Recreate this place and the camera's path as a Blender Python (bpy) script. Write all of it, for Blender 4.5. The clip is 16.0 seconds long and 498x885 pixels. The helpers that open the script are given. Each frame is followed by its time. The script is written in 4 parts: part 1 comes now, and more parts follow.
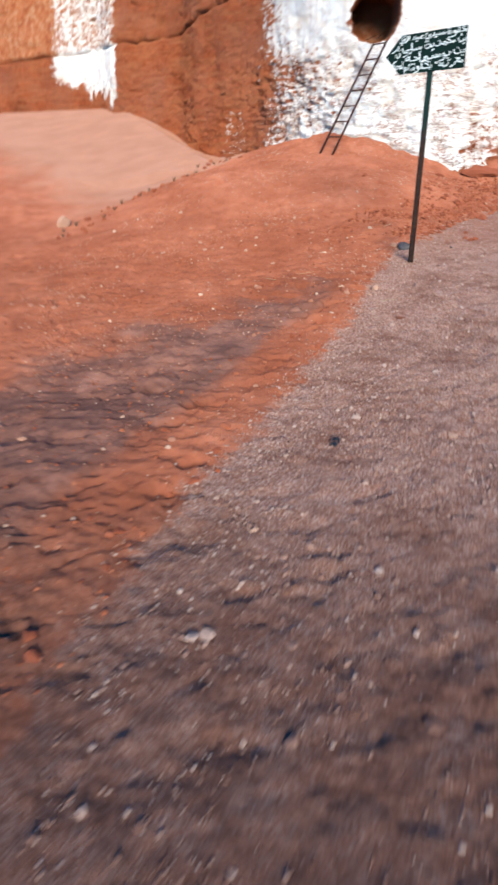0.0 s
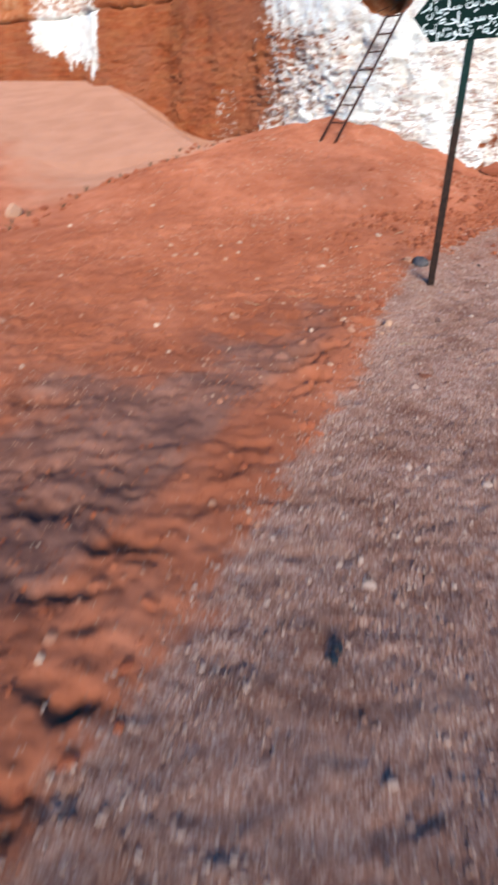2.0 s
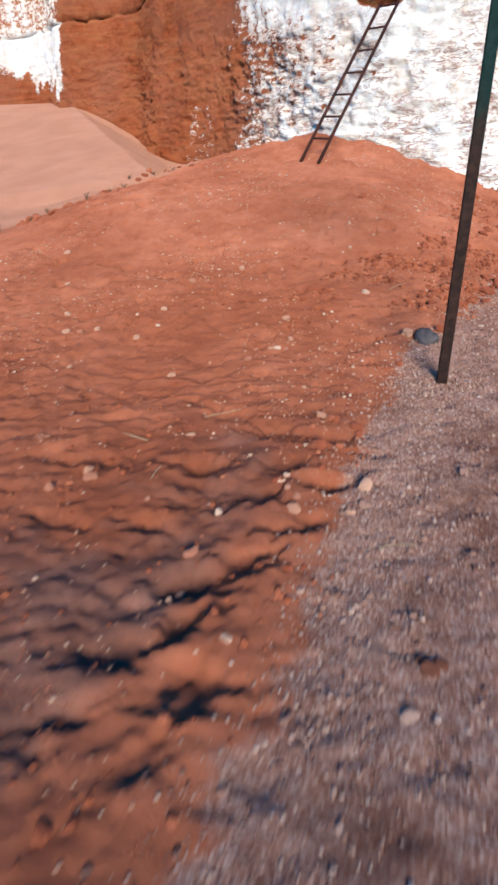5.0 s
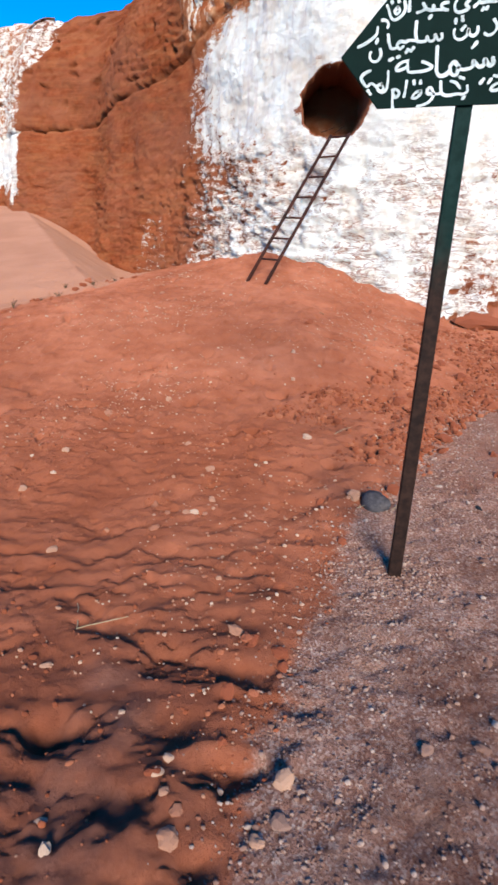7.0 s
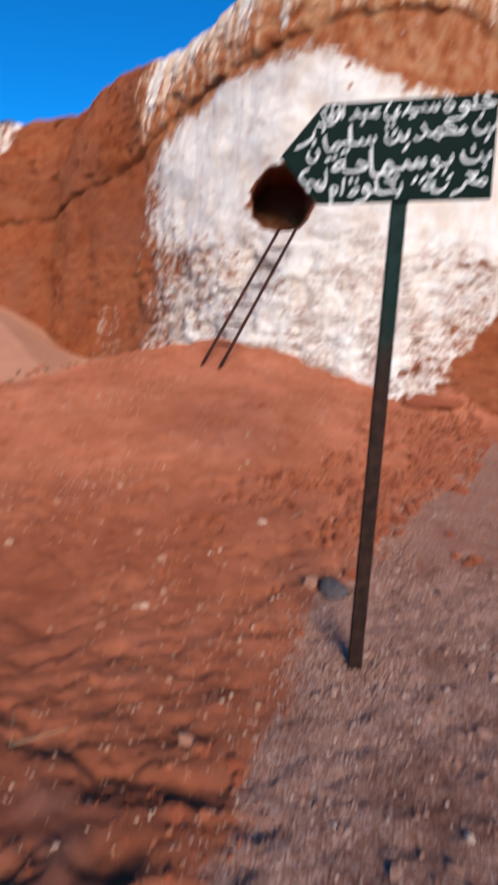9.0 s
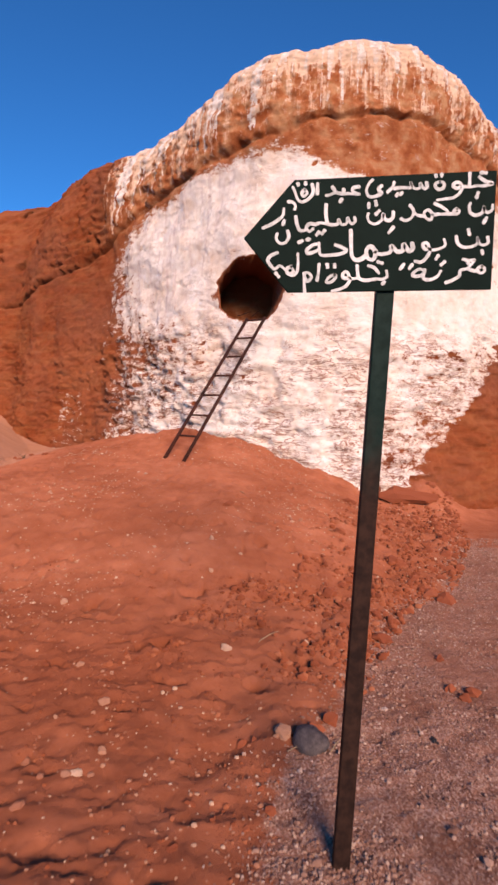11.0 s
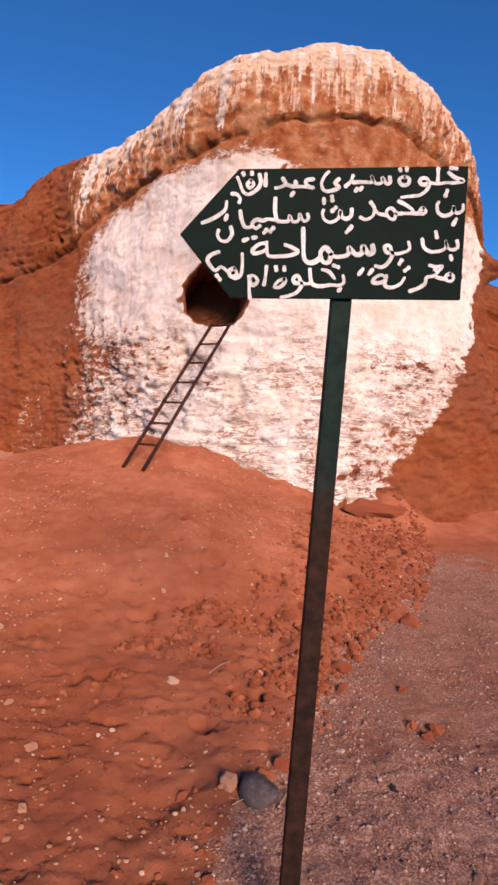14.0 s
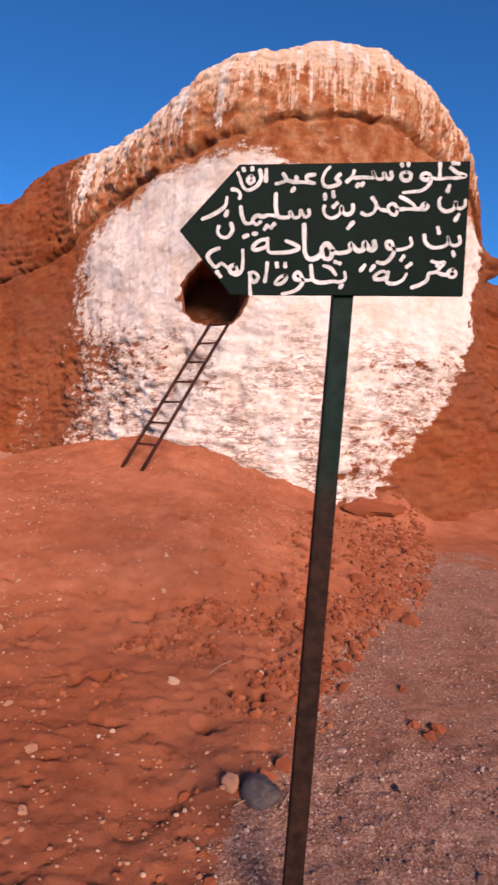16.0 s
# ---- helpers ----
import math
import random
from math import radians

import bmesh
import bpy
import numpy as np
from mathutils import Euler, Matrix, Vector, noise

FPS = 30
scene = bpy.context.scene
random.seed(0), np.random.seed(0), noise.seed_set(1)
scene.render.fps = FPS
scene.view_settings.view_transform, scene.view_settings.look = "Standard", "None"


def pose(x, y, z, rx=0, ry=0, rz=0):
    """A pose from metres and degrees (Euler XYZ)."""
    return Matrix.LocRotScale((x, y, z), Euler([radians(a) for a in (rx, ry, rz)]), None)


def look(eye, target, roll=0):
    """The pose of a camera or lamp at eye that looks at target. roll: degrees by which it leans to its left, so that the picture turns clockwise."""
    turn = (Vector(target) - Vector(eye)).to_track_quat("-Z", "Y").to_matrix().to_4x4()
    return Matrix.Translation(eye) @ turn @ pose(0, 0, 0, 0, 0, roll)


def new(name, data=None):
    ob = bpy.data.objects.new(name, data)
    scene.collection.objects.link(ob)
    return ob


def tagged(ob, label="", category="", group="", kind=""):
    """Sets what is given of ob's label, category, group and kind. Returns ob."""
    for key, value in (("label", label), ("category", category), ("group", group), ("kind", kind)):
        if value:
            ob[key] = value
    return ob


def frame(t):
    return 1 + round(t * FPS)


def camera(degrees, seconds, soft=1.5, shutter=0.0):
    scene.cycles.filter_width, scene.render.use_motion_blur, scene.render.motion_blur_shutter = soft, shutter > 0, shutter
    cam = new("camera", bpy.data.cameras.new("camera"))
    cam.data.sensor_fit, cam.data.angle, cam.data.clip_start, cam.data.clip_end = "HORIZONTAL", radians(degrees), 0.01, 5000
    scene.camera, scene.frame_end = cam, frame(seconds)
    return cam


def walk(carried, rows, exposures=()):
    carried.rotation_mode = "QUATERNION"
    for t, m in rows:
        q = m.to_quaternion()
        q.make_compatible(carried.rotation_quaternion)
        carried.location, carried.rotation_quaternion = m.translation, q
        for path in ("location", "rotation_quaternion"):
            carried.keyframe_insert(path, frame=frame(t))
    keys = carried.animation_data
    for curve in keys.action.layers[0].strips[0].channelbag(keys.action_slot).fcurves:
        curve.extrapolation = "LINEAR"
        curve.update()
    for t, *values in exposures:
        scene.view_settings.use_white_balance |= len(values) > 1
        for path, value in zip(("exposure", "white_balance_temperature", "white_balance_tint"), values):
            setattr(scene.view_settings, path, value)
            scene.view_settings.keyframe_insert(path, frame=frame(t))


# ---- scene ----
cam = camera(42.0, 16.0, soft=2.7, shutter=1.0)
PATH = [
    (0, (0.016, -0.11, 1.495), (-0.189, 1.652, 0.571), -2.5),
    (0.5, (0.023, 0.359, 1.474), (-0.153, 2.106, 0.516), 2.2),
    (0.8, (-0.016, 0.617, 1.406), (-0.22, 2.366, 0.459), 0.5),
    (1, (0.023, 0.764, 1.38), (-0.257, 2.474, 0.381), -1.1),
    (1.5, (0.038, 1.166, 1.39), (-0.284, 2.861, 0.378), -1.5),
    (2, (-0.007, 1.598, 1.397), (-0.175, 3.344, 0.436), -0.0),
    (2.5, (0.106, 2.034, 1.34), (-0.074, 3.798, 0.414), -2.9),
    (3, (0.148, 2.48, 1.291), (0.053, 4.267, 0.398), 1.1),
    (5.3, (0.452, 4.289, 1.224), (0.221, 6.055, 0.315), -1.6),
    (5.5, (0.488, 4.43, 1.225), (0.242, 6.218, 0.365), -0.5),
    (6, (0.54, 4.669, 1.213), (0.348, 6.479, 0.385), 0.1),
    (6.5, (0.53, 4.955, 1.244), (0.467, 6.84, 0.577), 2.0),
    (7, (0.529, 5.011, 1.291), (0.439, 6.905, 0.655), 1.9),
    (7.5, (0.561, 5.075, 1.267), (0.447, 6.973, 0.648), 1.8),
    (8, (0.567, 5.076, 1.273), (0.45, 6.982, 0.678), 3.0),
    (8.5, (0.569, 5.068, 1.285), (0.511, 6.98, 0.703), 3.0),
    (9, (0.566, 5.093, 1.301), (0.592, 7.054, 0.908), 1.6),
    (9.2, (0.576, 5.11, 1.299), (0.643, 7.085, 0.992), 1.5),
    (11.3, (0.617, 5.655, 1.372), (0.737, 7.647, 1.237), 1.8),
    (11.5, (0.633, 5.692, 1.367), (0.746, 7.684, 1.228), 0.5),
    (12, (0.736, 5.835, 1.395), (0.74, 7.832, 1.274), -0.3),
    (12.5, (0.758, 5.863, 1.39), (0.863, 7.854, 1.228), 0.7),
    (13, (0.729, 5.848, 1.409), (0.863, 7.837, 1.251), 2.3),
    (13.5, (0.71, 5.85, 1.416), (0.898, 7.838, 1.297), 2.7),
    (14, (0.719, 5.854, 1.416), (0.921, 7.841, 1.299), 3.0),
    (14.5, (0.727, 5.854, 1.409), (0.898, 7.843, 1.284), 2.3),
    (15, (0.728, 5.863, 1.411), (0.933, 7.849, 1.292), 2.5),
    (15.5, (0.726, 5.865, 1.413), (0.954, 7.848, 1.3), 2.8),
    (16, (0.714, 5.871, 1.411), (0.92, 7.857, 1.293), 2.8),
]
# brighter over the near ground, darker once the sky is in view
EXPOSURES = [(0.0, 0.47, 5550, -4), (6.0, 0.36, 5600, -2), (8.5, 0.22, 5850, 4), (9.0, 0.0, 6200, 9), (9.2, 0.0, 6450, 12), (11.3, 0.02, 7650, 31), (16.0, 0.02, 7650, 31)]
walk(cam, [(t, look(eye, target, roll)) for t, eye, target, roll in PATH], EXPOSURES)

# ---------------------------------------------------------------- world and sun
SUN_ELEV, SUN_AZ = radians(22.0), radians(10.0)      # azimuth turned from straight behind (-y) towards +x
sun_from = Vector((math.sin(SUN_AZ) * math.cos(SUN_ELEV), -math.cos(SUN_AZ) * math.cos(SUN_ELEV), math.sin(SUN_ELEV)))
world = bpy.data.worlds.new("desert_sky")
scene.world = world
world.use_nodes = True
wn = world.node_tree.nodes
sky = wn.new("ShaderNodeTexSky")
sky.sky_type, sky.sun_disc = "NISHITA", False
sky.sun_elevation, sky.sun_rotation = SUN_ELEV, math.pi - SUN_AZ
sky.air_density, sky.dust_density, sky.ozone_density = 1.0, 0.0, 6.0
sky.altitude = 2500
wn["Background"].inputs["Strength"].default_value = 0.15
deep = wn.new("ShaderNodeMix")                       # the deep blue of a very dry sky
deep.data_type, deep.blend_type = "RGBA", "MULTIPLY"
deep.inputs[0].default_value = 1.0
deep.inputs[7].default_value = (0.08, 0.72, 1.0, 1)
world.node_tree.links.new(sky.outputs[0], deep.inputs[6])
world.node_tree.links.new(deep.outputs[2], wn["Background"].inputs["Color"])
sun = new("sun", bpy.data.lights.new("sun", "SUN"))
sun.data.energy, sun.data.angle, sun.data.color = 4.5, radians(20), (1.0, 0.82, 0.65)
sun.matrix_world = look((0, 0, 60), Vector((0, 0, 60)) - sun_from)


# ---------------------------------------------------------------- numeric noise
_perm = np.random.RandomState(7).permutation(256)
_perm = np.concatenate([_perm, _perm, _perm])
_grad = np.random.RandomState(8).normal(size=(256, 3))
_grad /= np.linalg.norm(_grad, axis=1)[:, None]


def pnoise(x, y, z=0.0):
    """Gradient noise, about -0.7 to 0.7, on arrays."""
    x, y, z = np.broadcast_arrays(np.asarray(x, float), np.asarray(y, float), np.asarray(z, float))
    xi, yi, zi = np.floor(x).astype(int), np.floor(y).astype(int), np.floor(z).astype(int)
    fx, fy, fz = x - xi, y - yi, z - zi
    u, v, w = (f * f * f * (f * (f * 6 - 15) + 10) for f in (fx, fy, fz))
    out = 0.0
    for i in (0, 1):
        for j in (0, 1):
            for k in (0, 1):
                g = _grad[_perm[_perm[_perm[(xi + i) & 255] + ((yi + j) & 255)] + ((zi + k) & 255)]]
                d = g[..., 0] * (fx - i) + g[..., 1] * (fy - j) + g[..., 2] * (fz - k)
                out = out + d * (u if i else 1 - u) * (v if j else 1 - v) * (w if k else 1 - w)
    return out


def fbm(x, y, z=0.0, octaves=4, gain=0.5):
    total, amp, f = 0.0, 1.0, 1.0
    for o in range(octaves):
        total = total + amp * pnoise(x * f + 17.3 * o, y * f - 9.1 * o, np.asarray(z) * f + 4.7 * o)
        amp, f = amp * gain, f * 2.03
    return total


def smooth(a, b, x):
    t = np.clip((np.asarray(x, float) - a) / (b - a), 0, 1)
    return t * t * (3 - 2 * t)


# ---------------------------------------------------------------- materials
def material(name, rough=0.9, metal=0.0, spec=0.3):
    m = bpy.data.materials.new(name)
    m.use_nodes = True
    b = m.node_tree.nodes["Principled BSDF"]
    b.inputs["Roughness"].default_value, b.inputs["Metallic"].default_value = rough, metal
    b.inputs["Specular IOR Level"].default_value = spec
    b.inputs["Diffuse Roughness"].default_value = 1.0 if rough > 0.8 else 0.0
    return m


class Nodes:
    """Short hand for wiring one material."""

    def __init__(self, m):
        self.t = m.node_tree
        self.b = self.t.nodes["Principled BSDF"]
        self.co = self.t.nodes.new("ShaderNodeTexCoord").outputs["Object"]

    def link(self, a, b):
        self.t.links.new(a, b)

    def scaled(self, sx, sy, sz):
        n = self.t.nodes.new("ShaderNodeMapping")
        n.inputs["Scale"].default_value = (sx, sy, sz)
        self.link(self.co, n.inputs["Vector"])
        return n.outputs[0]

    def noise(self, scale, detail=4, rough=0.55, vec=None, distort=0.0):
        n = self.t.nodes.new("ShaderNodeTexNoise")
        n.inputs["Scale"].default_value, n.inputs["Detail"].default_value = scale, detail
        n.inputs["Roughness"].default_value, n.inputs["Distortion"].default_value = rough, distort
        self.link(vec or self.co, n.inputs["Vector"])
        return n.outputs["Fac"]

    def voronoi(self, scale, feature="F1", out="Distance", vec=None):
        n = self.t.nodes.new("ShaderNodeTexVoronoi")
        n.feature = feature
        n.inputs["Scale"].default_value = scale
        self.link(vec or self.co, n.inputs["Vector"])
        return n.outputs[out]

    def ramp(self, fac, *stops):
        n = self.t.nodes.new("ShaderNodeValToRGB")
        e = n.color_ramp.elements
        while len(e) < len(stops):
            e.new(0.5)
        for el, (p, c) in zip(e, stops):
            el.position = p
            el.color = (*c, 1) if isinstance(c, tuple) else (c, c, c, 1)
        self.link(fac, n.inputs[0])
        return n.outputs[0]

    def mix(self, fac, a, b, kind="MIX"):
        n = self.t.nodes.new("ShaderNodeMix")
        n.data_type, n.blend_type = "RGBA", kind
        for sock, v in ((n.inputs[0], fac), (n.inputs[6], a), (n.inputs[7], b)):
            if isinstance(v, tuple):
                sock.default_value = (*v, 1)
            elif isinstance(v, (int, float)):
                sock.default_value = v
            else:
                self.link(v, sock)
        return n.outputs[2]

    def math(self, op, a, b=0.0, clamp=False):
        n = self.t.nodes.new("ShaderNodeMath")
        n.operation, n.use_clamp = op, clamp
        for sock, v in ((n.inputs[0], a), (n.inputs[1], b)):
            if isinstance(v, (int, float)):
                sock.default_value = v
            else:
                self.link(v, sock)
        return n.outputs[0]

    def attr(self, name):
        n = self.t.nodes.new("ShaderNodeAttribute")
        n.attribute_name = name
        return n.outputs["Fac"]

    def bump(self, height, strength, dist):
        n = self.t.nodes.new("ShaderNodeBump")
        n.inputs["Strength"].default_value, n.inputs["Distance"].default_value = strength, dist
        self.link(height, n.inputs["Height"])
        old = self.b.inputs["Normal"]
        if old.is_linked:
            self.link(old.links[0].from_socket, n.inputs["Normal"])
        self.link(n.outputs[0], old)

    def color(self, c):
        self.link(c, self.b.inputs["Base Color"])


def m_ground():
    m = material("red_earth_and_gravel", 0.95, spec=0.15)
    n = Nodes(m)
    path, sand = n.attr("gravel"), n.attr("sand")
    big, mid, fine = n.noise(0.6, 3), n.noise(5, 5), n.noise(60, 3, 0.7)
    soil = n.ramp(n.math("ADD", n.math("MULTIPLY", big, 0.5), n.math("MULTIPLY", mid, 0.5)),
                  (0.36, (0.31, 0.088, 0.042)), (0.5, (0.44, 0.142, 0.073)), (0.64, (0.51, 0.190, 0.108)))
    deep = n.math("MULTIPLY", n.attr("deep"), n.ramp(n.noise(1.1, 5, 0.65), (0.34, 0.25), (0.62, 0.85)))
    soil = n.mix(deep, soil, n.ramp(mid, (0.36, (0.22, 0.056, 0.024)), (0.64, (0.36, 0.105, 0.048))))
    soil = n.mix(n.math("MULTIPLY", fine, 0.45), soil, (0.45, 0.182, 0.100))
    soil = n.mix(n.ramp(n.noise(1.3, 5, 0.65), (0.42, 0.38), (0.58, 0.0)), soil, (0.22, 0.056, 0.023))
    mauve = n.ramp(n.noise(4, 5, 0.65), (0.36, (0.20, 0.088, 0.062)), (0.64, (0.38, 0.190, 0.138)))
    worn = n.math("ADD", n.attr("trodden"), n.math("MULTIPLY", n.math("SUBTRACT", n.noise(2.6, 4, 0.6), 0.5), 1.2))
    soil = n.mix(n.ramp(worn, (0.42, 0.0), (0.75, 0.85)), soil, mauve)
    # shading of the near ground, put into the earth's colour as dark patches
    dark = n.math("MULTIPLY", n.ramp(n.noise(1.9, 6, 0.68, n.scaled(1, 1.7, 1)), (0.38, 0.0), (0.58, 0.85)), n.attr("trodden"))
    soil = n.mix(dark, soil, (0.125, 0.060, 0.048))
    grey = n.ramp(n.noise(9, 5, 0.65), (0.35, (0.23, 0.104, 0.074)), (0.52, (0.40, 0.205, 0.148)), (0.68, (0.52, 0.305, 0.235)))
    grit = n.ramp(n.voronoi(120, out="Color"), (0.25, (0.16, 0.072, 0.050)), (0.55, (0.38, 0.200, 0.145)), (0.92, (0.68, 0.55, 0.47)))
    grey = n.mix(0.6, grey, grit)
    dune = n.ramp(n.noise(1.6, 3), (0.35, (0.40, 0.190, 0.120)), (0.65, (0.46, 0.225, 0.145)))
    edge = n.math("ADD", path, n.math("MULTIPLY", n.math("SUBTRACT", n.noise(3.2, 6, 0.72), 0.5), 1.7))
    base = n.mix(n.ramp(edge, (0.40, 0.0), (0.60, 1.0)), soil, grey)
    stain = n.math("MULTIPLY", n.ramp(n.noise(2.3, 6, 0.7), (0.48, 0.0), (0.64, 0.7)), path)
    base = n.mix(stain, base, (0.16, 0.062, 0.038))
    base = n.mix(n.math("MULTIPLY", n.ramp(n.noise(3.7, 6, 0.72), (0.54, 0.0), (0.68, 0.55)), path), base, (0.44, 0.26, 0.19))
    # darkening along the view's lower edge, painted into the nearest ground's colour
    near_dark = n.math("MULTIPLY", n.attr("near_dark"), n.ramp(n.noise(6, 5, 0.7), (0.34, 0.35), (0.58, 0.9)))
    base = n.mix(n.math("MULTIPLY", n.attr("reddened"), n.ramp(n.noise(4, 5, 0.65), (0.35, 0.3), (0.65, 0.75))), base, (0.33, 0.135, 0.085))
    base = n.mix(near_dark, base, n.ramp(n.noise(30, 5, 0.7), (0.38, (0.11, 0.047, 0.030)), (0.62, (0.25, 0.118, 0.080))))
    base = n.mix(sand, base, dune)
    n.color(base)
    n.bump(n.noise(13, 5, 0.7), 0.30, 0.04)
    n.bump(n.noise(34, 8, 0.82), 0.7, 0.022)
    n.bump(n.noise(120, 5, 0.8), 0.5, 0.008)
    n.bump(n.math("MULTIPLY", n.voronoi(120), path), 0.4, 0.007)
    return m


def m_rock():
    m = material("red_sandstone_with_whitewash", 0.92, spec=0.15)
    n = Nodes(m)
    red = n.ramp(n.math("ADD", n.math("MULTIPLY", n.noise(0.9, 4), 0.55), n.math("MULTIPLY", n.noise(7, 5, 0.65), 0.45)),
                 (0.34, (0.15, 0.036, 0.013)), (0.5, (0.28, 0.068, 0.023)), (0.66, (0.38, 0.110, 0.042)))
    strata = n.noise(1.0, 5, 0.6, n.scaled(1.2, 1.2, 9))
    red = n.mix(n.ramp(strata, (0.42, 0.0), (0.62, 0.45)), red, (0.40, 0.16, 0.068))
    damp = n.ramp(n.noise(1.0, 5, 0.6, n.scaled(1.1, 1.1, 0.5)), (0.50, 0.0), (0.72, 0.45))
    red = n.mix(damp, red, (0.17, 0.050, 0.022))
    red = n.mix(n.ramp(n.noise(0.6, 5, 0.6), (0.42, 0.0), (0.62, 0.6)), red, (0.29, 0.105, 0.058))
    ochre = n.ramp(n.noise(5, 5, 0.6), (0.34, (0.34, 0.095, 0.032)), (0.48, (0.52, 0.19, 0.078)), (0.66, (0.64, 0.37, 0.20)))
    red = n.mix(n.attr("ochre"), red, ochre)
    pour = n.math("ADD", n.math("MULTIPLY", n.attr("cream"), 0.42), n.math("MULTIPLY", n.noise(1.0, 5, 0.62, n.scaled(8, 8, 0.5)), 1.05))
    pour = n.math("ADD", pour, n.math("MULTIPLY", n.math("SUBTRACT", n.noise(26, 4, 0.7), 0.5), 0.28))
    pour = n.math("MULTIPLY", n.ramp(pour, (0.70, 0.0), (0.82, 0.95)), n.ramp(n.attr("cream"), (0.02, 0.0), (0.2, 1.0)))
    red = n.mix(pour, red, (0.85, 0.66, 0.50))
    wash = n.attr("paint")
    # flaking: coarse chips, fine specks, vertical runs
    chips = n.math("SUBTRACT", n.noise(1.0, 9, 0.74, n.scaled(4.5, 4.5, 11)), 0.5)
    specks = n.math("SUBTRACT", n.noise(38, 3, 0.7), 0.5)
    runs = n.math("SUBTRACT", n.noise(1.0, 4, 0.6, n.scaled(8, 8, 0.6)), 0.5)
    k = n.math("ADD", wash, n.math("MULTIPLY", n.math("MULTIPLY", chips, 1.5), n.attr("flake")))
    k = n.math("ADD", k, n.math("MULTIPLY", specks, 0.58))
    k = n.math("ADD", k, n.math("MULTIPLY", runs, 0.45))
    cover = n.ramp(k, (0.48, 0.0), (0.55, 1.0))
    # fine shelly cracks that have lost their paint
    line = n.math("ABSOLUTE", n.math("SUBTRACT", n.noise(1.0, 6, 0.62, n.scaled(3.2, 3.2, 13), 0.6), 0.5))
    line = n.math("MULTIPLY", n.ramp(line, (0.0, 1.0), (0.040, 0.0)), n.ramp(n.noise(1.7, 3), (0.40, 0.0), (0.52, 1.0)))
    small = n.math("ABSOLUTE", n.math("SUBTRACT", n.noise(1.0, 5, 0.6, n.scaled(7, 7, 24), 0.8), 0.5))
    small = n.math("MULTIPLY", n.ramp(small, (0.0, 1.0), (0.035, 0.0)), n.ramp(n.noise(3.1, 3), (0.48, 0.0), (0.58, 0.9)))
    line = n.math("MAXIMUM", line, small)
    line = n.math("MULTIPLY", line, n.attr("crazed"))
    cover = n.math("MULTIPLY", cover, n.math("SUBTRACT", 1.0, n.math("MULTIPLY", line, 1.0)))
    white = n.ramp(n.noise(2.2, 5, 0.6), (0.34, (0.82, 0.73, 0.65)), (0.5, (0.89, 0.85, 0.80)), (0.68, (0.90, 0.88, 0.85)))
    dusty = n.ramp(n.noise(1.0, 6, 0.68, n.scaled(5, 5, 1.2)), (0.50, 0.0), (0.76, 0.35))
    white = n.mix(dusty, white, (0.68, 0.47, 0.33))
    rain = n.ramp(n.noise(1.0, 6, 0.66, n.scaled(7, 7, 0.45)), (0.50, 0.0), (0.68, 0.55))
    white = n.mix(n.math("MULTIPLY", rain, n.attr("rained")), white, (0.50, 0.38, 0.40))
    thin = n.ramp(n.math("SUBTRACT", k, 0.0), (0.55, 0.4), (0.70, 0.0))
    white = n.mix(thin, white, (0.58, 0.36, 0.24))
    n.color(n.mix(cover, red, white))
    n.bump(n.noise(16, 9, 0.75), 0.8, 0.06)
    n.bump(n.noise(1.0, 6, 0.72, n.scaled(9, 9, 24)), 0.5, 0.04)
    n.bump(line, -1.0, 0.04)
    n.bump(cover, 0.5, 0.012)
    return m


def m_plain(name, c1, c2, scale=20, rough=0.9, metal=0.0, bump=0.3, spec=0.3, dist=0.004):
    """One surface of two close tones, with grain."""
    m = material(name, rough, metal, spec)
    n = Nodes(m)
    base = n.ramp(n.math("ADD", n.math("MULTIPLY", n.noise(scale * 0.15, 3), 0.5), n.math("MULTIPLY", n.noise(scale, 5, 0.65), 0.5)),
                  (0.38, c1), (0.62, c2))
    n.color(base)
    n.bump(n.noise(scale * 3, 4, 0.7), bump, dist)
    return m


def m_stones(name, dark, mid, light):
    """Loose stones: a tone for each stone, and grain."""
    m = material(name, 0.85, spec=0.3)
    n = Nodes(m)
    geo = m.node_tree.nodes.new("ShaderNodeNewGeometry")
    info = m.node_tree.nodes.new("ShaderNodeObjectInfo")
    pick = n.math("FRACT", n.math("ADD", geo.outputs["Random Per Island"], info.outputs["Random"]))
    base = n.ramp(pick, (0.0, dark), (0.55, mid), (1.0, light))
    base = n.mix(n.math("MULTIPLY", n.noise(90, 4, 0.7), 0.3), base, dark)
    n.color(base)
    n.bump(n.noise(160, 3), 0.4, 0.003)
    return m


def m_post():
    """Steel post: green paint above, bare dark metal below, worn where they meet."""
    m = material("post_green_over_dark_steel", 0.6, spec=0.08)
    n = Nodes(m)
    sep = m.node_tree.nodes.new("ShaderNodeSeparateXYZ")
    n.link(n.co, sep.inputs[0])
    h = n.math("ADD", n.math("MULTIPLY", sep.outputs[2], 0.5), n.math("MULTIPLY", n.noise(6, 5, 0.7), 0.25))
    dark = n.ramp(n.noise(22, 5, 0.65), (0.38, (0.018, 0.010, 0.008)), (0.62, (0.040, 0.020, 0.014)))
    green = n.ramp(n.noise(18, 5, 0.65), (0.38, (0.004, 0.016, 0.013)), (0.62, (0.010, 0.028, 0.024)))
    n.color(n.mix(n.ramp(h, (0.72, 0.0), (0.90, 1.0)), dark, green))
    n.bump(n.noise(70, 4, 0.7), 0.15, 0.003)
    return m


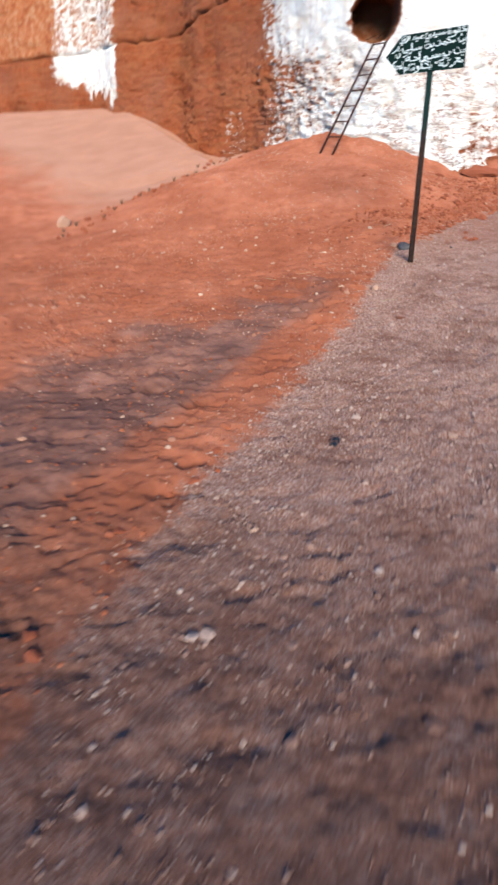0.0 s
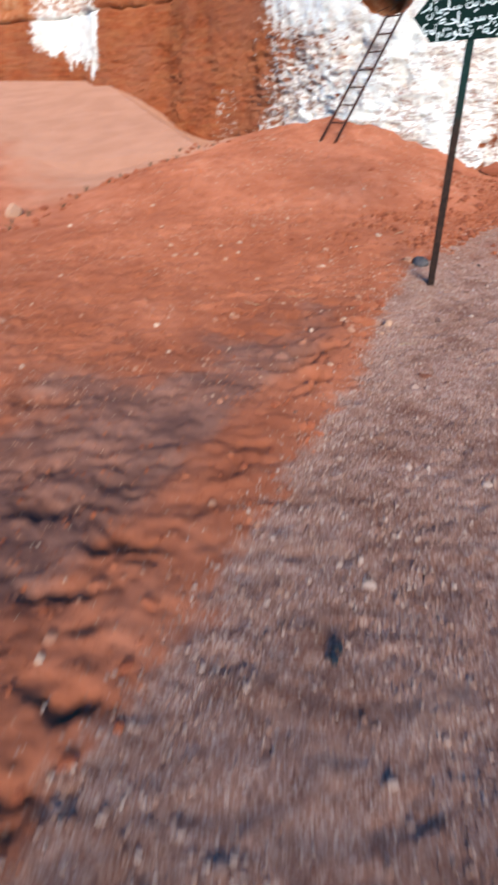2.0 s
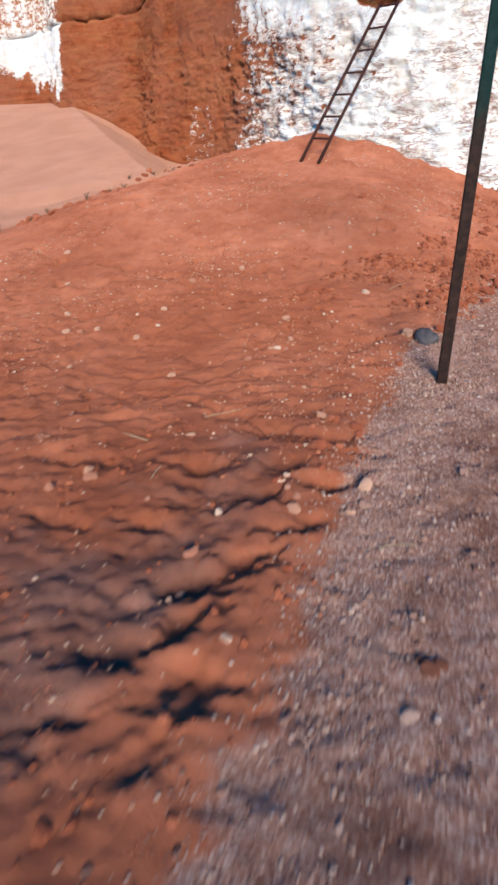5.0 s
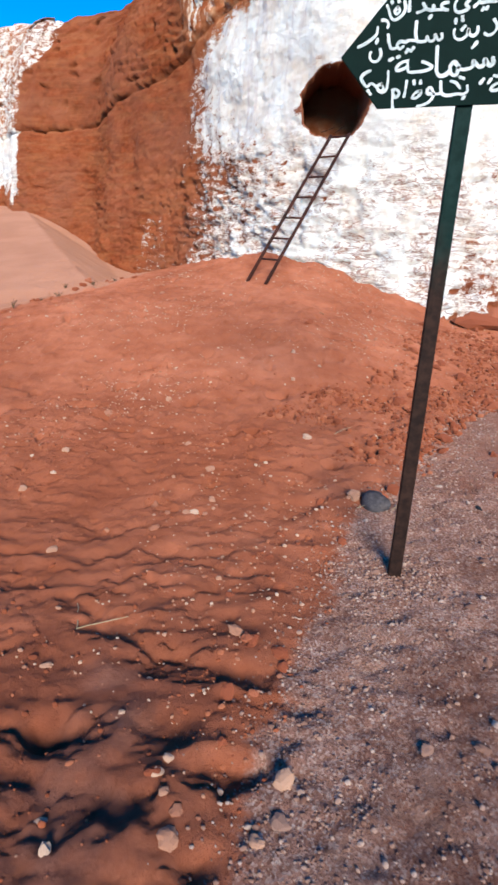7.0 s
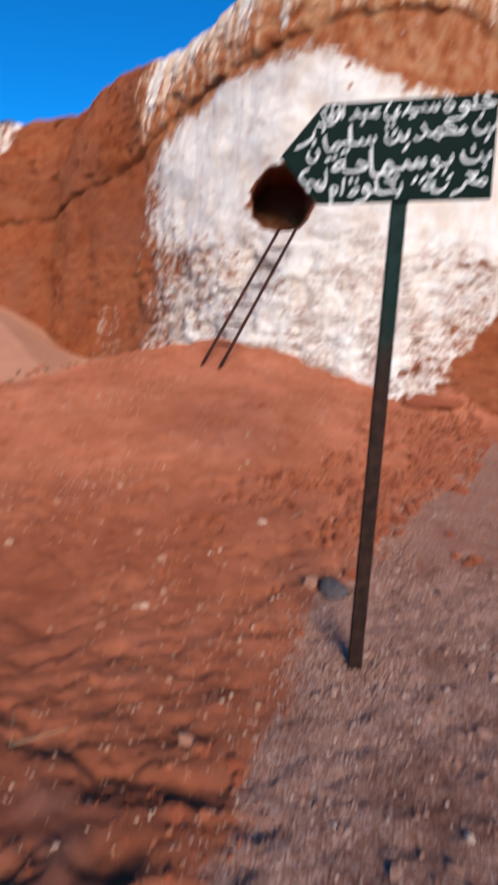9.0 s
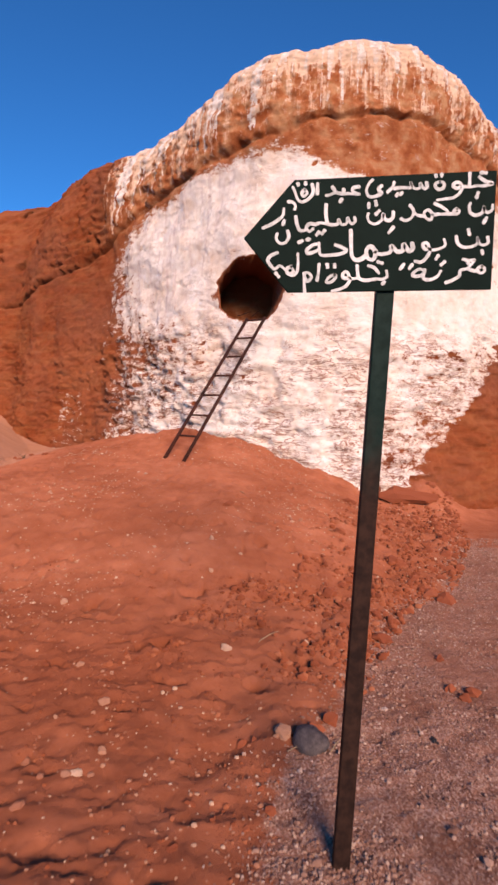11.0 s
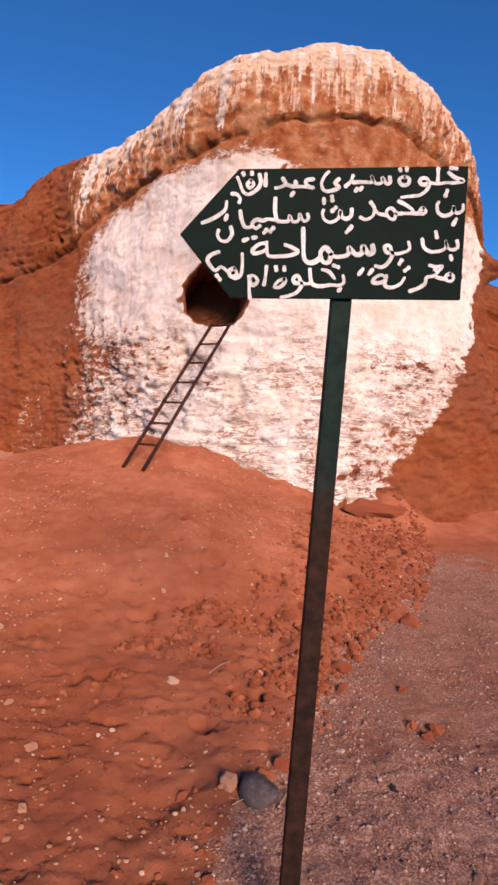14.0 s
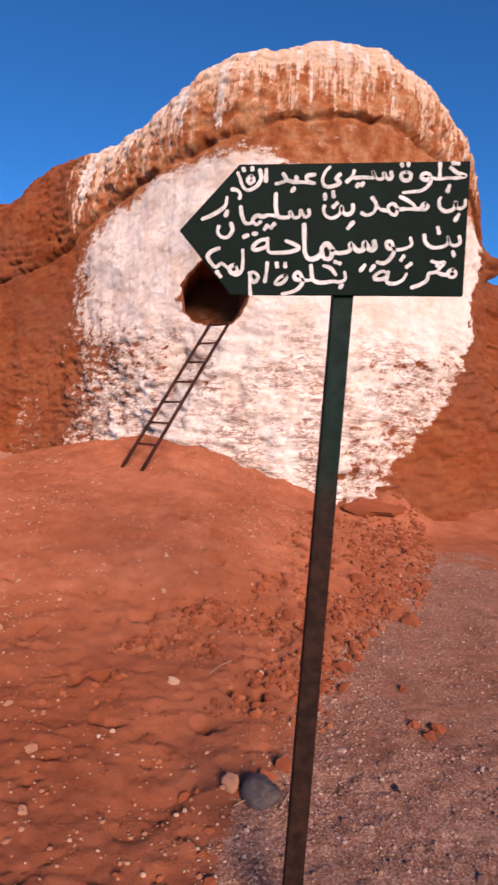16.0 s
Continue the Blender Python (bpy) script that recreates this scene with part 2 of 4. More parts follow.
GROUND, ROCK = m_ground(), m_rock()
GRAVEL = m_stones("gravel_stones", (0.18, 0.085, 0.06), (0.38, 0.225, 0.165), (0.56, 0.42, 0.345))
PALE = m_stones("pale_limestone", (0.34, 0.135, 0.078), (0.45, 0.245, 0.155), (0.61, 0.45, 0.33))
CLOD = m_stones("red_clods", (0.23, 0.060, 0.026), (0.31, 0.086, 0.038), (0.38, 0.125, 0.062))
MUD = m_stones("dried_mud", (0.13, 0.045, 0.026), (0.18, 0.065, 0.036), (0.22, 0.08, 0.045))
CRUMB = m_stones("earth_crumbs", (0.20, 0.052, 0.022), (0.33, 0.090, 0.036), (0.42, 0.155, 0.078))
SLATE = m_plain("dark_grey_stone", (0.045, 0.038, 0.040), (0.14, 0.115, 0.112), 18, 0.7, bump=0.5, dist=0.008)
BOARD = m_plain("dark_green_paint", (0.0015, 0.010, 0.008), (0.003, 0.015, 0.012), 14, 0.6, bump=0.08, spec=0.06)
POSTM = m_post()
LETTER = m_plain("white_brush_paint", (0.40, 0.44, 0.43), (0.80, 0.81, 0.80), 75, 0.6, bump=0.3, dist=0.001)
IRON = m_plain("rusty_iron", (0.030, 0.014, 0.011), (0.095, 0.030, 0.020), 40, 0.75, 0.3, bump=0.3)
STRAW = m_plain("dry_straw", (0.38, 0.26, 0.14), (0.55, 0.42, 0.26), 60, 0.8)
# near-black tone for the twigs in the cave mouth
DARK_TWIG = m_plain("dark_twigs", (0.012, 0.009, 0.007), (0.03, 0.022, 0.016), 60, 0.85)
TWIG = m_plain("dry_twigs", (0.09, 0.05, 0.03), (0.19, 0.11, 0.06), 60, 0.85)
BLACK = m_plain("black_plastic", (0.012, 0.014, 0.018), (0.03, 0.034, 0.04), 40, 0.5)
CONCRETE = m_plain("grey_mortar", (0.20, 0.16, 0.15), (0.36, 0.31, 0.29), 50, 0.95, bump=0.6)


# ---------------------------------------------------------------- mesh helpers
def grid_mesh(name, P, attrs, mat):
    """A sheet of quads from an array of rows x columns x 3."""
    r, c = P.shape[:2]
    idx = np.arange(r * c).reshape(r, c)
    quads = np.stack([idx[:-1, :-1], idx[:-1, 1:], idx[1:, 1:], idx[1:, :-1]], -1).reshape(-1, 4)
    me = bpy.data.meshes.new(name)
    me.vertices.add(r * c)
    me.vertices.foreach_set("co", P.reshape(-1))
    me.loops.add(quads.size)
    me.loops.foreach_set("vertex_index", quads.reshape(-1).astype(np.int32))
    me.polygons.add(len(quads))
    me.polygons.foreach_set("loop_start", np.arange(0, quads.size, 4, dtype=np.int32))
    me.update(calc_edges=True)
    for key, val in attrs.items():
        a = me.attributes.new(key, "FLOAT", "POINT")
        a.data.foreach_set("value", np.ascontiguousarray(val, dtype=np.float32).reshape(-1))
    me.polygons.foreach_set("use_smooth", np.ones(len(quads), dtype=bool))
    me.materials.append(mat)
    return me


def finish(name, bm, mat, smooth_faces=False):
    me = bpy.data.meshes.new(name)
    bm.normal_update()
    bm.to_mesh(me)
    bm.free()
    me.materials.append(mat)
    if smooth_faces:
        me.polygons.foreach_set("use_smooth", np.ones(len(me.polygons), dtype=bool))
    return me


def part(name, bm, mat, parent, label="", smooth_faces=False):
    ob = new(name, finish(name, bm, mat, smooth_faces))
    ob.parent = parent
    return tagged(ob, label)


def box(bm, sx, sy, sz, m=Matrix(), bevel=0.0):
    g = bmesh.ops.create_cube(bm, size=1, matrix=m @ Matrix.Diagonal((sx, sy, sz, 1)))
    if bevel:
        es = list({e for v in g["verts"] for e in v.link_edges})
        bmesh.ops.bevel(bm, geom=es, offset=bevel, segments=2, affect="EDGES", profile=0.5)


def rod(bm, a, b, r1, r2=None, n=8):
    a, b = Vector(a), Vector(b)
    q = (b - a).to_track_quat("Z", "Y").to_matrix().to_4x4()
    bmesh.ops.create_cone(bm, cap_ends=True, segments=n, radius1=r1, radius2=r1 if r2 is None else r2,
                          depth=(b - a).length, matrix=Matrix.Translation((a + b) / 2) @ q)


# ---------------------------------------------------------------- the ground
# right-hand border of the red earth against the gravel track
EDGE_Y = [-3.0, 1.4, 2.3, 3.5, 4.4, 5.64, 6.65, 7.35, 8.04, 9.08, 10.27, 10.96, 12.9, 15.2, 18.0]
EDGE_X = [-1.9, -0.90, -0.68, -0.28, 0.02, 0.36, 0.56, 0.74, 0.90, 1.41, 1.96, 2.60, 3.50, 4.10, 4.8]


def border(y):
    return np.interp(y, EDGE_Y, EDGE_X)


def ground_shape(x, y):
    """Height without fine relief."""
    d = border(y) - x                                     # metres inside the red earth
    flat = -0.20 + 0.0 * x
    lift = 0.07 * smooth(-0.15, 0.9, d) * smooth(8.5, 5.5, y)
    top = 0.20 * smooth(7.6, 10.2, y) + 0.43 * smooth(9.8, 12.2, y) + 0.37 * smooth(11.8, 15.0, y) * smooth(-2.6, 0.2, x) - 0.15 * smooth(15, 18, y)
    run = np.interp(y, [9, 10, 14, 16], [0.9, 1.5, 3.5, 3.8])
    right = 0.6 * np.clip((d + 0.1) / run, 0, 1) + 0.4 * smooth(-0.1, 1, d / run)
    left = smooth(-4.4, -1.6, x)
    mound = top * right * left
    # drift of pale sand up against the foot of the wing
    ramp = smooth(-1.8, -5.7, x) * np.clip((y - 10.0) * 0.145, 0, 1.75)
    # bank of earth beyond the track
    bank = 2.5 * smooth(3.3, 8.0, x) * smooth(13.6, 19.5, y) + 0.3 * smooth(7, 12, x) * smooth(6, 14, y)
    # crumbled earth heaped along the foot of the rock
    heap = (0.10 + 0.22 * pnoise(x * 1.3, 4.0, 1.0) + 0.10 * pnoise(x * 3.1, 2.0, 1.0)) * np.exp(-((y - 14.4 - 0.35 * np.maximum(0, 1.2 - x)) / 0.55) ** 2) * smooth(-1.5, 0.3, x) * smooth(4.8, 3.4, x)
    talus = 0.45 * np.exp(-((x - 4.6) / 0.7) ** 2 - ((y - 15.6) / 0.7) ** 2) + 0.25 * np.exp(-((x - 3.7) / 0.5) ** 2 - ((y - 14.5) / 0.5) ** 2)
    z = flat + lift + mound + ramp + bank + heap + talus
    # ridge of the sand drift, with its slip face towards the red rock
    ridge = np.interp(y, [13.0, 13.5, 20.0, 23.0], [-1.75, -1.95, -5.3, -6.6])
    top = np.interp(y, [13.5, 20.0, 26.0], [0.44, 1.42, 1.5]) - 0.6 * np.maximum(0, 13.5 - y)
    drift = top - 0.58 * np.maximum(0, x - ridge) - 0.07 * np.maximum(0, ridge - x)
    return np.maximum(z, np.where(y < 30, drift, -9))


rs = np.random.RandomState(3)
# footprints and scours in the trodden earth: x, y, radius, turn, depth, length to width
DEEP = [(-0.05, 7.11), (0.18, 6.94), (0.30, 6.89), (0.46, 6.89), (-0.11, 6.54), (-0.12, 6.39), (0.18, 6.30), (-0.01, 6.28), (0.25, 6.60),
        (0.43, 6.47), (-1.05, 3.78), (-0.82, 3.98), (-0.72, 3.57), (-0.64, 2.83), (-0.85, 3.27), (-1.48, 4.74), (-0.70, 2.55),
        (-1.07, 1.62), (-0.17, 5.39), (0.05, 5.33), (-0.03, 5.76), (0.17, 5.93)]
STEPS = [(-0.01, 7.46), (-0.17, 7.33), (0.40, 7.59), (-0.14, 7.99), (0.28, 8.0), (0.02, 7.74), (-0.66, 7.70), (-0.75, 8.46),
         (-0.88, 8.23), (-0.39, 8.86), (0.56, 6.76), (0.14, 6.35), (-0.13, 6.57)]
SCUFFS = [(0.71, 6.44), (0.87, 6.30), (1.18, 6.65), (1.08, 6.70), (1.08, 6.37), (0.75, 6.32), (0.63, 6.94), (0.17, 2.59), (0.68, 5.53),
          (-0.15, 1.30), (0.18, 1.24), (0.53, 1.34), (0.48, 1.55), (-0.01, 1.33)]
HOLLOWS = [(x, y, rs.uniform(0.05, 0.085), rs.uniform(0.0, 0.5), rs.uniform(0.055, 0.09), 1.7) for x, y in DEEP]
# longer ruts kicked across the slope
HOLLOWS += [(0.06, 5.80, 0.075, 0.75, 0.065, 3.2), (0.29, 6.10, 0.045, 0.5, 0.06, 2.8), (-0.12, 6.52, 0.04, 0.2, 0.05, 2.6),
            (0.12, 7.0, 0.036, -0.38, 0.05, 6.0), (-0.29, 6.06, 0.05, -0.3, 0.06, 1.6), (0.0, 5.55, 0.06, 0.7, 0.07, 2.0)]
HOLLOWS += [(x, y, rs.uniform(0.022, 0.034), rs.uniform(-0.1, 0.35), rs.uniform(0.020, 0.032), 5.0) for x, y in STEPS]
HOLLOWS += [(x, y, rs.uniform(0.04, 0.07), rs.uniform(-0.3, 0.5), rs.uniform(0.009, 0.017), 1.9) for x, y in SCUFFS]
HOLLOWS += [(rs.uniform(-2.8, -0.2), rs.uniform(1.0, 7.9), rs.uniform(0.04, 0.10), rs.uniform(0.1, 0.8), rs.uniform(0.02, 0.04), rs.uniform(1.4, 3.0)) for _ in range(55)]
HOLLOWS += [(rs.uniform(-3.0, 0.6), rs.uniform(1.2, 9.6), rs.uniform(0.018, 0.04), rs.uniform(0.0, 0.5), rs.uniform(0.010, 0.024), rs.uniform(1.5, 3)) for _ in range(60)]
HOLLOWS += [(rs.uniform(-0.4, 2.6), rs.uniform(0.6, 6.5), rs.uniform(0.03, 0.08), rs.uniform(-0.6, 0.9), rs.uniform(0.004, 0.012), 1.7) for _ in range(50)]


def ground_height(x, y):
    z = ground_shape(x, y)
    d = border(y) + 0.10 * pnoise(x * 4, y * 4, 3.0) - x
    soil = smooth(-0.05, 0.25, d)
    near = smooth(-9, -6, x) * smooth(9.5, 6.4, x) * smooth(-3.5, -1, y) * smooth(19, 16, y)
    ramp = smooth(-2.6, -3.4, x) * smooth(8.0, 10.5, y + 0.5 * (x + 3.5))
    rough = soil * (1 - ramp)
    z = z + near * (0.020 + 0.03 * soil) * fbm(x * 0.9, y * 0.9, 1.0, 3)
    # long wrinkles in the trodden earth, strongest low on the slope
    w = y - 0.42 * x
    wr = fbm(x * 1.3 + 0.5 * y, w * 4.4, 2.0, 4, 0.6)
    sharp = np.abs(fbm(x * 0.9 + 0.3 * y + 8, w * 2.6, 12.0, 4))
    z = z + near * rough * ((0.007 + 0.007 * smooth(9.0, 5.0, y)) * wr - 0.014 * smooth(0.10, 0.0, sharp) * smooth(0.0, 0.25, pnoise(x * 1.1, y * 1.1, 30.0)) * smooth(9.5, 6.0, y))
    z = z + near * (0.008 + 0.010 * rough) * (1 - 0.8 * ramp) * fbm(x * 5, y * 5, 4.0, 4, 0.6)
    z = z + near * rough * 0.035 * np.maximum(0, pnoise(x * 9, y * 9, 14.0) - 0.12) + near * rough * 0.022 * np.maximum(0, pnoise(x * 17, y * 17, 15.0) - 0.08)
    # crumbs and sharp little breaks where the earth has been kicked up
    kicked = rough * smooth(9.6, 7.0, y + 0.2 * x)
    turn = fbm(x * 3.2, y * 4.6, 40.0, 3)
    z = z + near * kicked * (0.008 * (0.30 - np.abs(fbm(x * 5.0 + turn, y * 6.0, 41.0, 4, 0.6))) + 0.012 * fbm(x * 12, y * 13, 42.0, 3, 0.62)
                             + 0.022 * np.maximum(0, fbm(x * 7, y * 8, 43.0, 3) - 0.22) - 0.022 * smooth(0.20, 0.42, fbm(x * 3.4 + 5, y * 4.2, 44.0, 3, 0.6)))
    z = z + near * (0.0035 + 0.004 * (1 - soil)) * (1 - 0.6 * ramp) * fbm(x * 19, y * 22, 6.0, 2)
    z = z + near * 0.014 * (1 - soil) * fbm(x * 8, y * 8, 5.0, 3)
    # trampled lumps and gaps in the gravel
    z = z + near * (1 - soil) * smooth(10.5, 7, y) * (0.016 * np.maximum(0, fbm(x * 6, y * 7, 51.0, 3) - 0.14) - 0.009 * smooth(0.20, 0.45, fbm(x * 4.6, y * 5.4, 52.0, 3, 0.6)))
    # crumbly skin of the mound: lumps and small holes
    skin = soil * (1 - ramp) * smooth(7.4, 9.0, y) * smooth(17, 15, y) * smooth(-4.6, -3.4, x)
    z = z + skin * (0.019 * fbm(x * 7.5, y * 8, 91.0, 4, 0.65) + 0.055 * np.maximum(0, fbm(x * 9, y * 9, 92.0, 3) - 0.22) - 0.055 * smooth(0.32, 0.46, fbm(x * 4, y * 4.6, 93.0, 3, 0.6)))
    # broken clods along the flank of the mound
    flank = soil * smooth(1.6, 0.3, d) * smooth(8.6, 10, y)
    z = z + 0.05 * flank * np.abs(fbm(x * 6, y * 6, 9.0, 3))
    # a small lip where the earth ends on the track
    z = z + 0.025 * soil * smooth(0.45, 0.1, d) * near
    wx, wy = 0.085 * fbm(x * 8, y * 8, 81.0, 4, 0.7), 0.07 * fbm(x * 8, y * 8, 82.0, 4, 0.7)
    for hx, hy, hr, ha, hd, hl in HOLLOWS:
        c, s = math.cos(ha), math.sin(ha)
        u, v = (x + wx - hx) * c + (y + wy - hy) * s, -(x + wx - hx) * s + (y + wy - hy) * c
        q = (u / (hl * hr)) ** 2 + (v / hr) ** 2
        z = z - 0.72 * hd * np.exp(-q) + 0.13 * hd * np.exp(-((np.sqrt(q) - 1.5) / 0.4) ** 2)
    return z


def spread(bands, far, n):
    """Grid lines: bands of (start, step), then ever wider out to the horizon."""
    out = np.geomspace(0.06, far, n)
    mid = [np.arange(a, b, st) for (a, st), (b, _) in zip(bands, bands[1:])]
    return np.concatenate([bands[0][0] - out[::-1]] + mid + [bands[-1][0] + out])


gx, gy = spread([(-5.6, 0.036), (-2.6, 0.017), (1.9, 0.034), (6.2, 0)], 2500, 60), spread([(-0.8, 0.03), (0.9, 0.017), (9.4, 0.032), (15.8, 0.06), (20.6, 0)], 2500, 60)
GX, GY = np.meshgrid(gx, gy)
GZ = ground_height(GX, GY)
gd = border(GY) - GX
gravel = smooth(0.26, -0.26, gd)
gravel = gravel * smooth(13.4, 11.8, GY + 0.9 * fbm(GX * 1.4, GY * 1.4, 60.0, 3))
rim = np.interp(GY, [8.5, 9.5, 11, 12, 13, 13.6, 14.6, 17, 22], [-4.4, -4.1, -3.7, -3.15, -2.5, -2.0, -1.65, -1.3, -1.2])
sandm = smooth(0.12, -0.12, GX - rim + 0.12 * fbm(GX * 3, GY * 3, 61.0, 3)) * smooth(-1.6, 1.2, GY - 11.1 + 1.25 * (GX + 3.5) + 1.2 * fbm(GX * 2, GY * 2, 62.0, 4)) * smooth(40, 25, GY)
inner = np.interp(GY, [2, 5, 6, 8], [0.32, 0.28, 0.08, 0.05])
trod = smooth(inner, inner + 0.45, gd) * smooth(1.0, -1.0, GY - 6.5 - 1.25 * GX - 0.5 * np.maximum(0, GX) + 1.1 * fbm(GX * 1.1, GY * 1.6, 97.0, 4)) * smooth(-6, -3, GX)
ground = tagged(new("ground", grid_mesh("ground", np.stack([GX, GY, GZ], -1), {"gravel": gravel, "sand": sandm, "trodden": trod, "reddened": gravel * smooth(7.6, 9.6, GY), "deep": smooth(12.0, 8.4, GY + 0.8 * fbm(GX * 0.9, GY * 0.9, 98.0, 3)) * (0.25 + 0.75 * smooth(4.4, 6.4, GY)), "near_dark": smooth(2.9, 1.3, GY + 0.5 * fbm(GX * 1.5, GY * 1.5, 95.0, 3))}, GROUND)),
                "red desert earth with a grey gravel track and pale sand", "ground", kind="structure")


def on_ground(x, y):
    return float(ground_height(np.array([float(x)]), np.array([float(y)]))[0])


# ---------------------------------------------------------------- the painted rock
# along the foot of the cliff: x, y, height of the brow, height of the top
CLIFF = [(-23, 30, 2.8, 5.8), (-14, 26, 3.0, 6.0), (-9.5, 24, 3.1, 6.0), (-7.6, 23.1, 3.15, 5.95), (-6.7, 22.5, 3.2, 5.85),
         (-6.0, 21.2, 3.2, 5.6), (-5.0, 20.9, 3.2, 5.55), (-3.8, 20.6, 3.26, 5.78), (-3.15, 19.5, 3.60, 5.9), (-2.4, 18.8, 3.74, 6.05), (-1.5, 18.0, 4.08, 5.82),
         (-0.8, 17.1, 4.5, 5.78), (-0.1, 16.1, 4.75, 5.94), (0.5, 15.35, 4.9, 6.24), (1.15, 14.85, 5.05, 6.36), (1.9, 14.62, 5.25, 6.34),
         (2.7, 14.6, 5.38, 6.48), (3.4, 14.8, 5.36, 6.58), (4.2, 15.3, 5.3, 6.52), (5.05, 16.1, 5.2, 6.25), (5.8, 17.1, 5.0, 5.8),
         (6.4, 18.3, 3.6, 4.3), (8.7, 20, 3.2, 4.2), (14, 22.5, 3.0, 4.2), (24, 27, 2.8, 4.2)]
CAVE = (1.08, 2.93, 0.46)                                  # x, z, radius of the opening


def build_rock():
    C = np.array(CLIFF, float)
    s0 = np.concatenate([[0], np.cumsum(np.hypot(np.diff(C[:, 0]), np.diff(C[:, 1])))])
    dense = np.arange(0, s0[-1], 0.02)
    k = np.hanning(45)
    k /= k.sum()
    cols = []
    for j in range(4):
        v = np.interp(dense, s0, C[:, j])
        cols.append(np.convolve(np.pad(v, 22, mode="edge"), k, "valid"))
    a, b = np.interp([-7.2, 6.8], C[:, 0], s0)
    s = np.concatenate([np.linspace(0.3, a, 50, endpoint=False), np.arange(a, b, 0.028), np.linspace(b, s0[-1] - 0.3, 50)])
    X, Y, ZB, ZT = (np.interp(s, dense, c) for c in cols)
    ZB = ZB + 0.08 * fbm(X * 1.6, 3.0, 0.5, 3) + 0.05 * fbm(X * 7, 1.0, 0.5, 3)
    tx, ty = np.gradient(X, s), np.gradient(Y, s)
    ln = np.hypot(tx, ty)
    nx, ny = ty / ln, -tx / ln
    rows, wash, och = [], [], []
    flareR = smooth(3.2, 5.2, X)
    lowL = smooth(-1.0, -3.0, X)
    n_low, n_up, n_cap = 205, 75, 22
    vs = np.linspace(0, 1, n_low)
    for v in vs:
        z = -0.9 + (ZB + 0.9) * v
        t = np.clip(z / ZB, -0.2, 1)
        off = (0.42 + 0.7 * flareR) * np.clip(1 - t, 0, 1.2) ** 2.0
        off = off - 0.04 * (1 - lowL) * smooth(0.78, 0.97, t)
        rows.append((off, z, 0 * z, t, 0 * z))
    for u in np.linspace(0, 1, n_up + 1)[1:]:
        an = u * math.pi / 2
        off = (0.025 - 0.02 * lowL) * math.cos(an) - 0.60 * (1 - math.cos(an) ** 0.8) - lowL * 0.55 * u
        z = ZB + (ZT - ZB) * math.sin(an) ** 0.9
        rows.append((off + 0 * z, z, 0 * z, 1 + u + 0 * z, 0 * z))
    for u in np.linspace(0, 1, n_cap + 1)[1:]:
        rows.append((-0.60 - 0.55 * lowL, ZT - 0.9 * u - 0.5 * u * u, 9 * u ** 1.5 + 0 * ZT, 2 + u + 0 * ZT, 0 * ZT))
    for u in (0.3, 0.6, 1.0):
        rows.append((-0.60 - 0.55 * lowL, (ZT - 1.4) * (1 - u) - 1.5 * u, 9 + 2 * u + 0 * ZT, 3 + u + 0 * ZT, 0 * ZT))
    off, Z, back, T, _ = (np.stack([r[i] for r in rows]) for i in range(5))
    XX, YY = X + nx * off, Y + ny * off + back
    X0 = np.broadcast_to(X, Z.shape)
    # weathering
    face = smooth(1.02, 0.98, T)
    dome = smooth(0.98, 1.02, T) * smooth(2.6, 2.0, T)
    lump = fbm(XX * 0.8, YY * 0.8, Z * 0.8, 3)
    flute = fbm(X0 * 1.3, YY * 0.5, Z * 0.22, 3)
    ledge = fbm(XX * 1.9, YY * 1.9, Z * 6.5 + 0.6 * lump, 4, 0.62)
    chip = fbm(XX * 5.5, YY * 5.5, Z * 8.0, 4, 0.6)
    low = smooth(2.9, 1.9, Z + 0.5 * pnoise(X0 * 1.2, 5.0, 0.0))
    red_left = smooth(-1.2, -1.9, X0)
    amp_chip = face * (0.024 + 0.048 * low * (1 - 0.15 * red_left) + 0.022 * smooth(4.3, 5.4, X0)) + dome * (0.046 - 0.010 * red_left) + 0.03 * smooth(2, 2.4, T)
    amp_ledge = face * (0.016 + 0.095 * low * (1 - 0.75 * red_left)) + dome * (0.05 + 0.015 * red_left)
    fine = fbm(XX * 15, YY * 15, Z * 18, 2)
    dn = 0.05 * (1 - 0.7 * red_left) * flute + 0.16 * lump + (0.012 + 0.022 * dome + 0.012 * low) * fine + amp_ledge * ledge + amp_chip * chip
    # pits eaten into the brow
    pits = smooth(0.30, 0.42, pnoise(XX * 3.6, YY * 3.6, Z * 5.5)) * dome * (0.35 + 0.65 * red_left)
    dn = dn - 0.16 * pits
    dn = dn - 0.14 * smooth(0.25, 0.42, pnoise(XX * 3.0, YY * 3.0, Z * 4.0 + 7)) * face * np.maximum(smooth(4.6, 5.6, X0), 0.10 * red_left)
    dn = dn - 0.055 * smooth(0.20, 0.40, pnoise(XX * 8, YY * 8, Z * 10 + 3)) * face * smooth(4.1, 5.2, X0)
    # thin beds that stand out at the foot of the brow
    beds = smooth(1.0, 1.02, T) * smooth(1.30, 1.12, T) * smooth(-3.6, -3.1, X0) * smooth(-1.3, -1.9, X0)
    dn = dn + 0.030 * beds * np.tanh(3 * np.sin(Z * 46 + 5 * pnoise(X0 * 1.4, 6.0, 2.0)))
    # ragged crack under the brow
    crack = np.exp(-((Z - ZB + 0.03 - 0.10 * pnoise(X0 * 2.2, 1.0, 2.0)) / 0.032) ** 2)
    dn = dn - 0.13 * (1 + 0.9 * lowL) * crack * (0.6 + 1.2 * pnoise(X0 * 1.7, 3.0, 8.0)).clip(0.1, 1.2)
